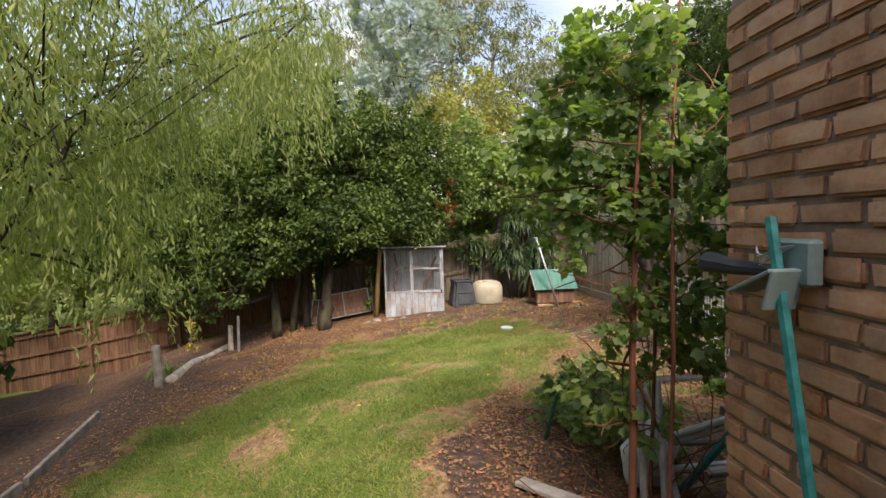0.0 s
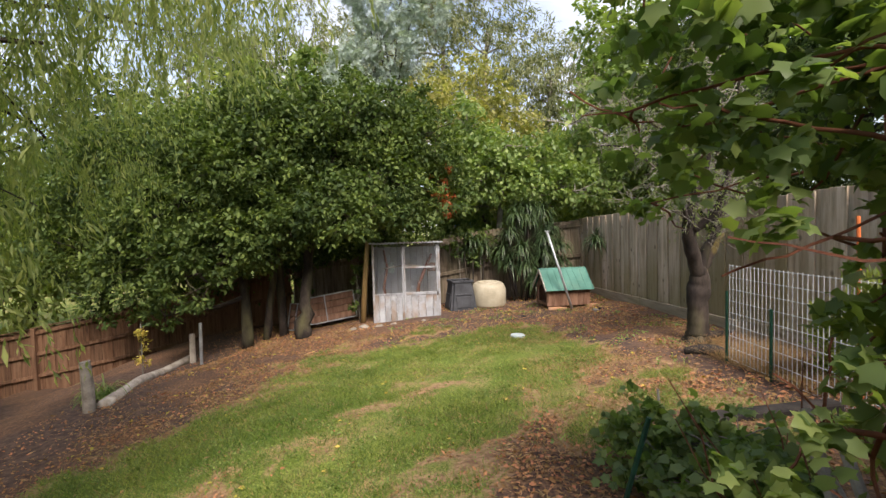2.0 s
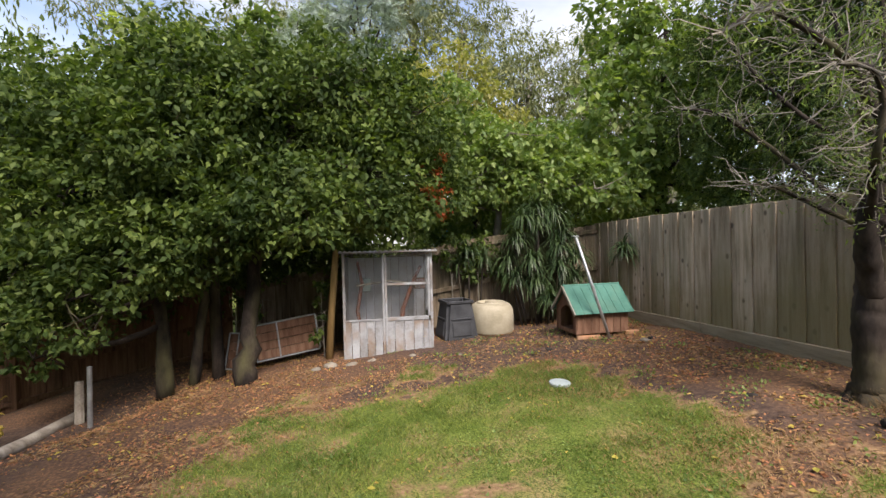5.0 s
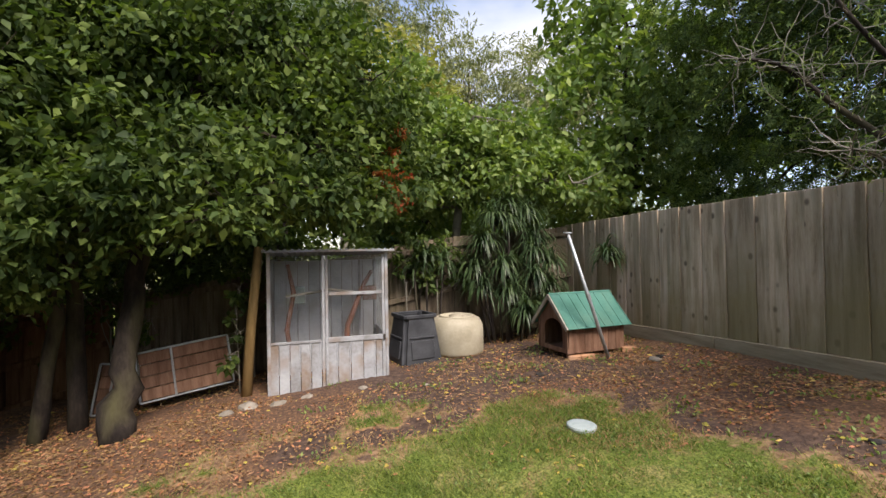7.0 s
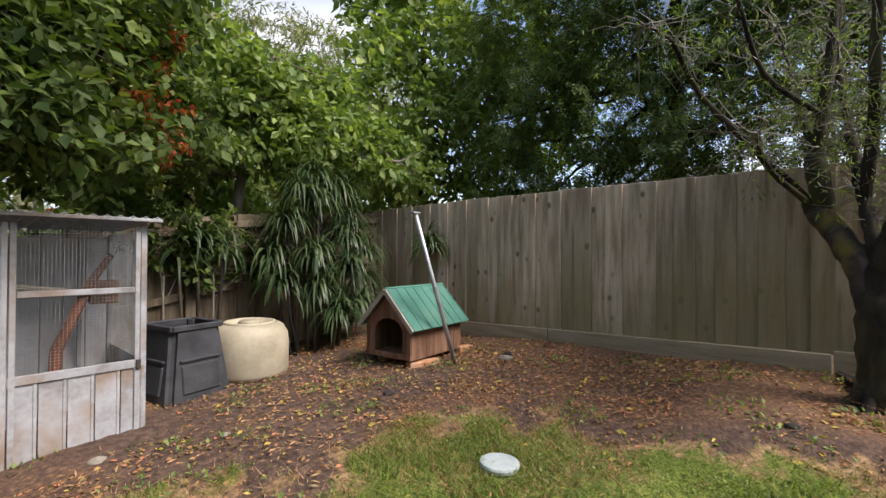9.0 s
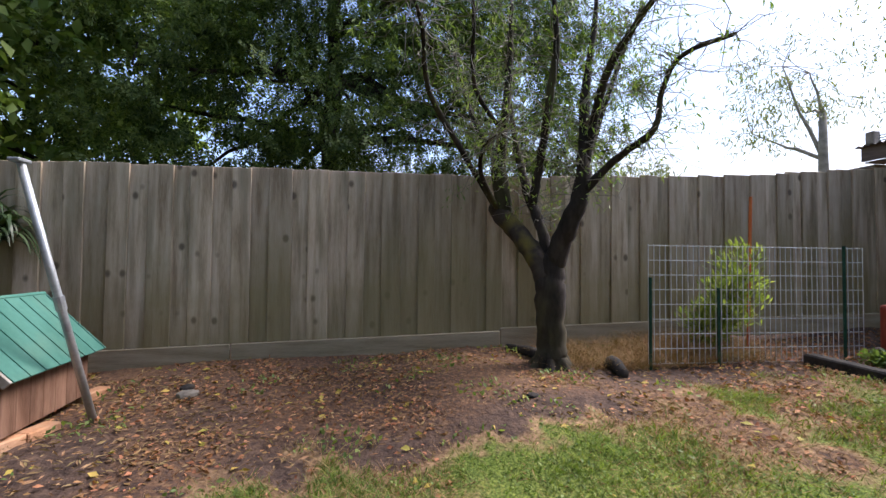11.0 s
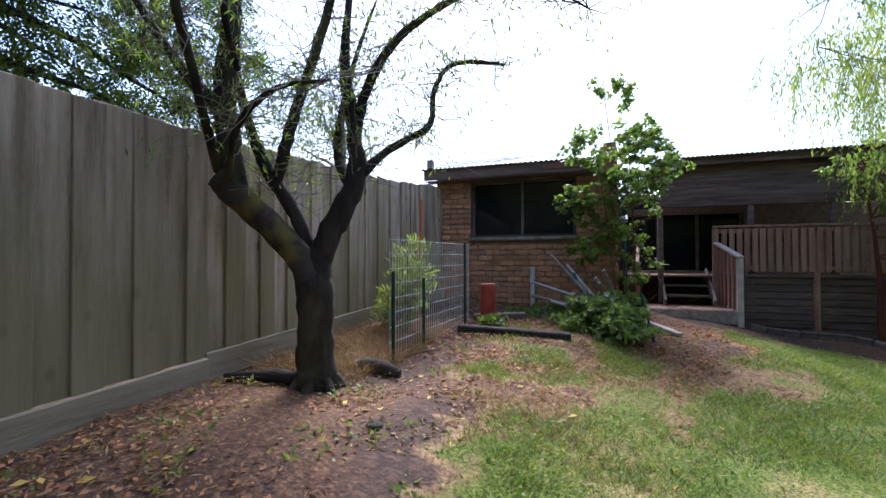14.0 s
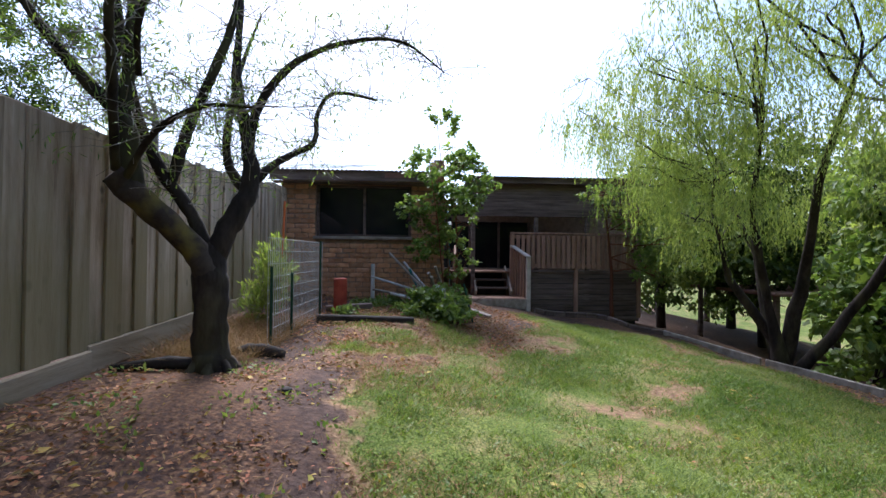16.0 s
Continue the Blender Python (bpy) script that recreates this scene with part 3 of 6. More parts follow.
def run_fence(name, a, b, top, base, m_pal, label, face, pitch=0.118, lap=0.016, plinth=0.0, rails=(), m_pl=None, cap=False, posts=(), rail_back=False, cuts=(), proud=0.0):
    """A lapped paling fence from a to b (plan); top and base are height tables along it; face: +1 or -1, the side seen."""
    a, b = Vector((*a, 0)), Vector((*b, 0))
    d = (b - a)
    L = d.length
    d.normalize()
    nrm = Vector((-d.y, d.x, 0)) * face
    root = thing(name, pose(a.x, a.y, 0), label, "fence", kind="structure")
    turn = math.atan2(d.y, d.x)
    n = int(L / pitch)
    for i in range(n):
        s = (i + .5) * pitch
        z0, z1 = thinned(base, s) + plinth - .03, thinned(top, s) + rnd.uniform(-.008, .008)
        me = paling_mesh(pitch * rnd.choice((.95, 1.1, 1.2)) if i % 2 == 0 else pitch * 1.45, z1 - z0)
        me.materials.clear() if me.materials else None
        key = ("m", me.name, m_pal.name)
        if key not in LAPPED:
            me2 = me.copy()
            me2.materials.append(m_pal)
            LAPPED[key] = me2
        o = new("paling", LAPPED[key])
        o.parent = root
        off = d * s + nrm * (lap if i % 2 == 0 else 0)
        hh = round(z1 - z0, 1) + .05
        o.matrix_local = Matrix.Translation((off.x, off.y, z0)) @ Matrix.Rotation(turn, 4, "Z") @ Matrix.Rotation(radians(rnd.uniform(-.35, .35)), 4, "Y") @ Matrix.Diagonal((1, 1, (z1 - z0) / hh, 1))
    side = nrm * (lap + .03)
    if plinth:
        for s, e in zip(cuts, cuts[1:]):
            bm = bmesh.new()
            za, zb = thinned(base, s), thinned(base, e)
            k = side * .6 + (nrm * .03 - Vector((0, 0, .025)) if e <= proud else Vector((0, 0, 0)))
            beam(bm, d * (s + .006) + k + Vector((0, 0, za + plinth / 2 - .02)), d * (e - .006) + k + Vector((0, 0, zb + plinth / 2 - .02)), .04, plinth + .04, .006)
            part("plinth_board", bm, m_pl, root)
    for off in rails:
        s = 0
        while s < L - .1:
            e = min(L, s + 2.4)
            bm = bmesh.new()
            za, zb = (thinned(top, s) - off if off >= 0 else thinned(base, s) - off), (thinned(top, e) - off if off >= 0 else thinned(base, e) - off)
            k = side * 1.15 if not rail_back else -nrm * .05
            beam(bm, d * (s + .004) + k + Vector((0, 0, za)), d * (e - .004) + k + Vector((0, 0, zb)), .045, .08, .005)
            part("rail", bm, m_pal, root)
            s = e
    if cap:
        s = 0
        while s < L - .1:
            e = min(L, s + 2.4)
            bm = bmesh.new()
            beam(bm, d * s + nrm * .02 + Vector((0, 0, thinned(top, s) + .02)), d * (e - .005) + nrm * .02 + Vector((0, 0, thinned(top, e) + .02)), .11, .03, .005)
            part("capping", bm, m_pal, root)
            s = e
    for s in posts:
        bm = bmesh.new()
        q = d * s + side * 1.6
        box(bm, (-.05, -.05, 0), (.05, .05, thinned(top, s) + .03 - thinned(base, s) + .3), .006, Matrix.Translation((q.x, q.y, thinned(base, s) - .3)) @ Matrix.Rotation(turn, 4, "Z"))
        part("fence_post", bm, m_pal, root)
    return root


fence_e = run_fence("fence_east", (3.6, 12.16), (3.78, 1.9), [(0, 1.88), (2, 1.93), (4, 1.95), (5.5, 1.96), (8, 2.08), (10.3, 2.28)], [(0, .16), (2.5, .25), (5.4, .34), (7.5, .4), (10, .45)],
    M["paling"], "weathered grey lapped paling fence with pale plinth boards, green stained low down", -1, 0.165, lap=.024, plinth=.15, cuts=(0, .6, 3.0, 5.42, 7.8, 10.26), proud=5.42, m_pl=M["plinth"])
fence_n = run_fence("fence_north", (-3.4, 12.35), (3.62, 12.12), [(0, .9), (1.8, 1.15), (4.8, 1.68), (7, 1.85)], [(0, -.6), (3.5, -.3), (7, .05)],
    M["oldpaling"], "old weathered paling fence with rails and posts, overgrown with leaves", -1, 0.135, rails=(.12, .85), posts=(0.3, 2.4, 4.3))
fence_w = run_fence("fence_west", (-15, 12.9), (-3.42, 12.38), [(0, -1.3), (3.5, -.74), (6, -.32), (9, .32), (11.6, .9)], [(0, -3.1), (3.5, -2.4), (6, -1.9), (9, -1.2), (11.6, -.6)],
    M["brownfence"], "brown timber paling fence with three rails and capping stepping down the slope", -1, 0.14, rails=(.1, .62, 1.15), cap=True, posts=(.4, 2.8, 5.3, 7.8, 10.3))


# ---- house ----
def brick_mesh(w, h, d, seed):
    r = random.Random(seed)
    bm = boxed((-w / 2, -d / 2, -h / 2), (w / 2, d / 2, h / 2))
    for v in bm.verts:
        v.co += Vector((r.uniform(-.007, .007), r.uniform(-.005, .005), r.uniform(-.005, .005)))
    bmesh.ops.bevel(bm, geom=bm.edges[:], offset=.012, segments=2, affect="EDGES")
    me = bpy.data.meshes.new("brick")
    bm.to_mesh(me)
    bm.free()
    me.materials.append(M["brick"])
    return me


BRICKS = [brick_mesh(.229, .0765, .05, i) for i in range(5)]
HALVES = [brick_mesh(.108, .0765, .05, i + 20) for i in range(3)]
WALL_BRICKS = []


def brick_face(wall, a, b, z0, z1, hole=None):
    """Bricks on the face of a wall from a to b (plan), its outer side to the left of that way; hole: (s0, s1, z0, z1)."""
    WALL_BRICKS.append((wall, Vector((*a, 0)), Vector((*b, 0)), z0, z1, hole))


house = thing("house", pose(2.5, 0, .3), "low brown brick house with a dark window and metal roof", "house")
inv_house = house.matrix_world.inverted()


def hpart(name, bm, material, parent=None, label="", smooth=False, kind=""):
    bm.transform(inv_house)
    return part(name, bm, material, parent or house, label, smooth, kind)


WX0, WX1, WY = 1.0, 3.88, 1.86
wall_n = hpart("wall_north", boxed((WX0 + .018, WY - .25, -.2), (WX1, WY - .018, 1.42)), M["mortar"], label="brown clinker brick wall")
for lo, hi in (((WX0 + .018, WY - .25, 1.42), (1.6, WY - .018, 2.5)), ((WX0 + .018, WY - .25, 2.5), (1.2, WY - .018, 2.83)), ((3.28, WY - .25, 1.42), (WX1, WY - .018, 2.6)), ((1.6, WY - .25, 2.36), (3.28, WY - .018, 2.6))):
    hpart("wall_section", boxed(lo, hi), M["mortar"], wall_n)
wall_w = hpart("wall_west", boxed((WX0 + .018, -5, -.2), (WX0 + .25, WY - .25, 2.83)), M["mortar"], label="brown clinker brick side wall")
hpart("wall_east", boxed((WX1 - .25, -5, -.2), (WX1 - .002, WY - .25, 2.6)), M["mortar"])
brick_face(wall_n, (WX1, WY), (WX0, WY), .2, 2.5, (.6, 2.28, 1.40, 2.36))
brick_face(wall_n, (1.24, WY), (WX0, WY), 2.436, 2.83)
brick_face(wall_w, (WX0, WY), (WX0, -1.2), .1, 2.84)
sill = hpart("window_sill", boxed((1.57, WY - .1, 1.385), (3.31, WY + .05, 1.44), .008), M["greywood"], label="pale timber window sill")
win = hpart("window", boxed((1.605, WY - .16, 1.43), (3.275, WY - .145, 2.35)), M["glass"], label="wide dark window")
for x in (1.622, 2.43, 3.25):
    hpart("window_frame", boxed((x - .02, WY - .14, 1.44), (x + .025, WY - .08, 2.35), .004), M["darkwood"], win)
for z in (1.445, 2.31):
    hpart("window_frame", boxed((1.65, WY - .135, z), (3.228, WY - .085, z + .035), .004), M["darkwood"], win)
hpart("eave_board", boxed((1.23, WY + .25, 2.38), (WX1 + .12, WY + .28, 2.55), .004), M["darkwood"], label="dark peeling eave board")
hpart("eave_lining", boxed((1.23, WY - .02, 2.36), (WX1 + .1, WY + .25, 2.375)), M["darkwood"])
hpart("eave_patch", boxed((1.55, WY + .282, 2.44), (2.05, WY + .29, 2.53)), M["roofbrown"])


def corrugated(x0, x1, y0, y1, z0, z1, wave=.076, amp=.011):
    bm = bmesh.new()
    n = int((x1 - x0) / wave * 4)
    rows = []
    for y, z in ((y0, z0), (y1, z1)):
        rows.append([bm.verts.new((x0 + (x1 - x0) * i / n, y, z + amp * math.sin(i * math.pi / 2))) for i in range(n + 1)])
    low = [[bm.verts.new(v.co - Vector((0, 0, .006))) for v in r] for r in rows]
    for i in range(n):
        bm.faces.new((rows[0][i], rows[0][i + 1], rows[1][i + 1], rows[1][i]))
        bm.faces.new((low[0][i], low[1][i], low[1][i + 1], low[0][i + 1]))
        for k in (0, 1):
            bm.faces.new((rows[k][i], low[k][i], low[k][i + 1], rows[k][i + 1]))
    return bm


hpart("roof", corrugated(1.22, WX1 + .15, WY + .33, -5, 2.56, 2.95), M["rooftile"], label="low corrugated metal roof", kind="structure")
hpart("lean_to_roof", boxed((WX1 + .1, WY - .9, 2.32), (WX1 + 1.3, WY + .1, 2.36), .004), M["greywood"])
hpart("roof_corner", boxed((WX1 - .04, WY + .2, 2.57), (WX1 + .06, WY + .3, 2.72), .01), M["greywood"])
for i in range(3):
    hpart("roof_batten", tubed([(WX1 - .1, WY + .31, 2.58 + i * .03), (2.7 - i * .3, WY + .31, 2.6 + i * .02)], .008, 6), M["galv"])

# back of the house behind the deck
DY = -.5
back = -2.3
bm = bmesh.new()
box(bm, (-4.5, back - .2, -.4), (-1.6, back, 2.2))
box(bm, (-1.6, back - .2, -.4), (WX0 + .02, back, .78))
box(bm, (-1.6, back - .2, 2.05), (WX0 + .02, back, 2.2))
hpart("wall_back", bm, M["mortar"], label="dark back wall under the deck roof")
hpart("glass_door", boxed((-1.58, back - .12, .79), (.9, back - .1, 2.04)), M["glass"], label="dark sliding glass doors")
for x in (-1.58, -.75, .05, .86):
    hpart("door_frame", boxed((x, back - .09, .79), (x + .06, back - .03, 2.04), .004), M["darkwood"])
# room shell coloured near black, so its gloom is painted in
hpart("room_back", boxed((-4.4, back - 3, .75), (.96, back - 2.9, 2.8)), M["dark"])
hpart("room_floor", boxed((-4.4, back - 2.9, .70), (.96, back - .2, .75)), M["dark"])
hpart("curtain", boxed((-.1, back - .35, .8), (.2, back - .3, 2.0), .02), M["whiteplastic"])

# deck roof
hpart("deck_roof", corrugated(-3.9, .3, DY + .35, back - 3.2, 2.92, 3.1), M["rooftile"], kind="structure")
hpart("fascia", boxed((-3.8, DY + .2, 2.78), (.25, DY + .24, 2.92), .004), M["darkwood"])
for i in range(9):
    hpart("gable_board", boxed((-3.75, DY - .01 - .004 * (i % 2), 2.15 + i * .072), (.2, DY + .02 - .004 * (i % 2), 2.15 + (i + 1) * .072), .003), M["darkwood"])
hpart("beam", boxed((-3.8, DY - .06, 2.04), (.25, DY + .03, 2.15), .005), M["darkwood"])
for x in (.2, -1.28, -2.5, -3.7):
    hpart("post", boxed((x - .045, DY - .08, .1), (x + .045, DY + .01, 2.05), .006), M["darkwood"])

deck = thing("deck", pose(-1.5, -.5, .2), "raised dark timber deck with slatted balustrade and boarded base", "deck")
inv_deck = deck.matrix_world.inverted()


def dpart(name, bm, material, label=""):
    bm.transform(inv_deck)
    return part(name, bm, material, deck, label)


for i in range(20):
    y = back + .05 + i * .092
    if y < DY - .1:
        dpart("deck_board", boxed((-3.7, y, .73), (.9, y + .086, .76), .003), M["deckwood"])
for i in range(9):
    z = .62 - i * .125
    dpart("base_board", boxed((-3.72, DY + .03, z), (-.72, DY + .055, z + .113), .004), M["darkwood"])
# added near-black sheet painting the shade behind the base boards
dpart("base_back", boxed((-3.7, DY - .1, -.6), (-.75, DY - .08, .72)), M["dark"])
dpart("edge_board", boxed((-3.72, DY + .06, .745), (-.7, DY + .09, .80), .004), M["darkwood"])
dpart("top_rail", boxed((-3.75, DY + .03, 1.63), (-.66, DY + .12, 1.67), .006), M["deckwood"])
dpart("low_rail", boxed((-3.72, DY + .06, .87), (-.75, DY + .095, .94), .004), M["deckwood"])
dpart("high_rail", boxed((-3.72, DY + .06, 1.53), (-.75, DY + .095, 1.61), .004), M["deckwood"])
for i in range(25):
    x = -.83 - i * .118
    dpart("baluster", boxed((x - .04, DY + .1, .84), (x + .04, DY + .118, 1.6), .003), M["deckwood"])
for x in (-.7, -2.2, -3.7):
    dpart("rail_post", boxed((x - .045, DY + .0, -.3), (x + .045, DY + .095, 1.62), .006), M["deckwood"])

steps = thing("garden_steps", pose(-.2, 0, .1), "weathered timber steps with a side rail up to the deck", "stairs")
inv_steps = steps.matrix_world.inverted()


def spart(name, bm, material, label="", parent=None):
    bm.transform(inv_steps)
    return part(name, bm, material, parent or steps, label)


for i in range(8):
    y = -.48 + i * .098
    spart("platform_board", boxed((-.88, y, .175), (.5, y + .09, .21), .004), M["deckwood"])
spart("platform_face", boxed((-.9, .305, -.02), (.52, .33, .2), .005), M["greywood"])
for i in range(3):
    spart("tread", boxed((-.6, -.55 - i * .26, .36 + i * .175), (.12, -.31 - i * .26, .40 + i * .175), .004), M["darkwood"])
    # risers coloured near black as the shade between the treads
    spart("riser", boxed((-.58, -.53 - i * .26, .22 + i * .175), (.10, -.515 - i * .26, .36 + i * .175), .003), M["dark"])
for x in (-.64, .16):
    spart("stringer", beam(bmesh.new(), (x, -.2, .25), (x, -1.05, .8), .04, .2), M["greywood"])
spart("newel_post", boxed((-.95, .25, -.1), (-.86, .34, 1.08), .008), M["palewood"])
spart("handrail", beam(bmesh.new(), (-.9, .37, 1.1), (-.7, -.45, 1.36), .11, .035), M["palewood"], "bleached timber handrail")
for i in range(6):
    f = (i + .5) / 6
    spart("side_board", boxed((-.9 + .2 * f - .012, .25 - .74 * f - .055, .2), (-.9 + .2 * f + .012, .25 - .74 * f + .05, 1.06 + .25 * f), .003), M["deckwood"])
spart("small_rail", beam(bmesh.new(), (.62, -.4, 1.0), (.55, -1.3, 1.35), .06, .04), M["deckwood"])
for i in range(5):
    spart("small_baluster", boxed((.58, -.42 - i * .2, .2), (.62, -.38 - i * .2, 1.0 + i * .07), .003), M["deckwood"])


# ---- aviary ----
def aviary():
    x0, x1, y, dep = -1.33, .06, 10.58, .95
    t = thing("aviary", pose(-.63, 10.6, -.15), "old white timber and wire mesh aviary with rust-stained panels", "aviary")
    inv = t.matrix_world.inverted()

    def ap(name, bm, m, parent=None, label=""):
        bm.transform(inv)
        return part(name, bm, m, parent or t, label)
    zb, zm, zt = -.2, .42, 1.44
    xm = -.69
    for x, w in ((x0 + .02, .04), (x1 - .02, .04)):
        ap("corner_post", boxed((x - w / 2, y, zb), (x + w / 2, y + .045, zt), .004), M["white"])
        ap("corner_post", boxed((x - w / 2, y + dep, zb), (x + w / 2, y + dep + .045, zt - .08), .004), M["white"])
    door = ap("door", boxed((xm + .0, y - .012, zm - .04), (x1 - .045, y + .0, zm + .02), .003), M["white"], label="white framed mesh door")
    for x in (xm - .035, xm + .005):
        ap("stile", boxed((x, y - .014, zb + .03), (x + .032, y - .002, zt - .03), .003), M["white"], door)
    ap("stile", boxed((x1 - .078, y - .014, zb + .06), (x1 - .046, y - .002, zt - .03), .003), M["white"], door)
    ap("rail", boxed((xm + .04, y - .014, .93), (x1 - .08, y - .002, .97), .003), M["white"], door)
    ap("latch", boxed((x1 - .07, y - .03, zm - .05), (x1 - .04, y - .015, zm + .02), .003), M["burnt"], door)
    ap("rail", boxed((x0 + .045, y - .012, zm - .03), (xm - .04, y, zm + .0), .003), M["white"])
    for a, b in ((x0 + .01, xm - .04), (xm + .0, x1 - .01)):
        n = 5
        for i in range(n):
            w = (b - a) / n
            xa = a + i * w
            bm = boxed((xa + .003, y + .002, zb + .01), (xa + w - .02, y + .012, zm - .03), .002)
            box(bm, (xa + w - .024, y - .004, zb + .01), (xa + w - .004, y + .014, zm - .03), .003)
            ap("panel_strip", bm, M["white"], label="rust-stained white corrugated strip")
    # mesh
    for (a, b, c, d) in ((x0 + .045, xm - .035, zm, zt - .03), (xm + .04, x1 - .08, .97, zt - .03), (xm + .04, x1 - .08, zm + .02, .93)):
        bm = bmesh.new()
        k = a
        while k < b:
            box(bm, (k, y + .004, c), (k + .0014, y + .006, d))
            k += .021
        k = c
        while k < d:
            box(bm, (a, y + .006, k), (b, y + .008, k + .0014))
            k += .021
        ap("wire_mesh", bm, M["galv"])
    bm = bmesh.new()
    k = y + .05
    while k < y + dep:
        box(bm, (x1 - .012, k, zm), (x1 - .0098, k + .0022, zt - .06))
        k += .021
    k = zm
    while k < zt - .06:
        box(bm, (x1 - .0095, y + .05, k), (x1 - .0075, y + dep, k + .0022))
        k += .021
    ap("side_mesh", bm, M["galv"])
    ap("side_panel", boxed((x1 - .02, y + .05, zb), (x1 - .006, y + dep, zm)), M["white"])
    ap("side_panel", boxed((x0 + .006, y + .05, zb), (x0 + .02, y + dep, zt - .08)), M["white"])
    ap("inner_post", boxed((-.2, y + dep - .08, zb), (-.17, y + dep - .05, zt - .1), .003), M["white"])
    for i in range(9):
        xa = x0 + .03 + i * .146
        ap("back_sheet", boxed((xa, y + dep - .01, zb), (xa + .14, y + dep, zt - .1), .004), M["greysheet"], label="dull grey metal sheet")
    roof = corrugated(x0 - .04, x1 + .06, y - .08, y + dep + .1, zt + .035, zt - .03)
    ap("roof", roof, M["galv"], label="corrugated roof littered with leaves")
    ap("roof_edge", boxed((x0 - .04, y - .1, zt + .005), (x1 + .07, y - .075, zt + .03), .004), M["white"])
    ap("perch", tubed([(x0 + .2, y + .2, .92), (-.6, y + .3, .98), (-.1, y + .35, .9)], .018, 6, .3), M["greybark"])
    ap("branch", tubed([(x0 + .3, y + .3, zb + .1), (x0 + .2, y + .35, .5), (x0 + .28, y + .35, .95), (x0 + .22, y + .3, 1.3)], [.03, .035, .03, .02], 7, .3), M["redbark"])
    ap("branch", tubed([(-.45, y + .3, zb), (-.4, y + .4, .5), (-.2, y + .4, 1.0), (-.1, y + .3, 1.2)], [.04, .04, .03, .02], 7, .3), M["redbark"])
    ap("nest_box", boxed((x0 + .25, y + .45, .8), (x0 + .42, y + .6, 1.02), .01), M["sage"])
    ap("nest_box", boxed((-.2, y + .4, .82), (-.02, y + .55, 1.0), .01), M["kennel"])
    return t


aviary()


# ---- compost bin, tank ----
def compost_bin():
    t = thing("compost_bin", pose(.52, 11.2, gz(.52, 11.2) - .02, 0, 0, 12), "black plastic square compost bin without its lid, on leaf litter", "compost bin")
    bm = bmesh.new()
    lo, hi, h = .3, .22, .63
    v = [bm.verts.new((x * r, y * r, z)) for z, r in ((0, lo), (h, hi)) for x, y in ((-1, -1), (1, -1), (1, 1), (-1, 1))]
    for k in range(4):
        bm.faces.new((v[k], v[(k + 1) % 4], v[4 + (k + 1) % 4], v[4 + k]))
    bmesh.ops.bevel(bm, geom=[e for e in bm.edges if abs(e.verts[0].co.z - e.verts[1].co.z) > .1], offset=.05, segments=3, affect="EDGES")
    bmesh.ops.solidify(bm, geom=bm.faces[:], thickness=.012)
    part("body", bm, M["blackplastic"], t, smooth=False)
    for s in (0, 90, 180, 270):
        m = Matrix.Rotation(radians(s), 4, "Z")
        part("rim", boxed((-.225, -.245, h - .04), (.225, -.21, h + .01), .008, m), M["blackplastic"], t)
        part("rib", boxed((-.18, -.28, .33), (.18, -.25, .35), .004, m), M["blackplastic"], t)
        tilt = Matrix.Translation((0, -.298, .06)) @ Matrix.Rotation(radians(-8), 4, "X")
        part("hatch", boxed((-.17, -.012, 0), (.17, .012, .24), .008, m @ tilt), M["blackplastic"], t, "sliding hatch")
    return t


compost_bin()
tank = thing("water_tub", pose(1.16, 11.25, gz(1.16, 11.25) - .02), "squat cream plastic tub with a dirty patch, on leaf litter", "tub")
part("tub_body", lathe([(.36, 0), (.385, .06), (.385, .3), (.375, .42), (.33, .5), (.27, .535), (.26, .53), (.24, .5), (.0001, .49)], 40), M["cream"], tank, smooth=True)
part("rim", lathe([(.245, .515), (.25, .545), (.225, .55), (.22, .52)], 36), M["cream"], tank, smooth=True)
part("cap", lathe([(.11, .5), (.11, .54), (.09, .555), (.0001, .56)], 24), M["cream"], tank, smooth=True)


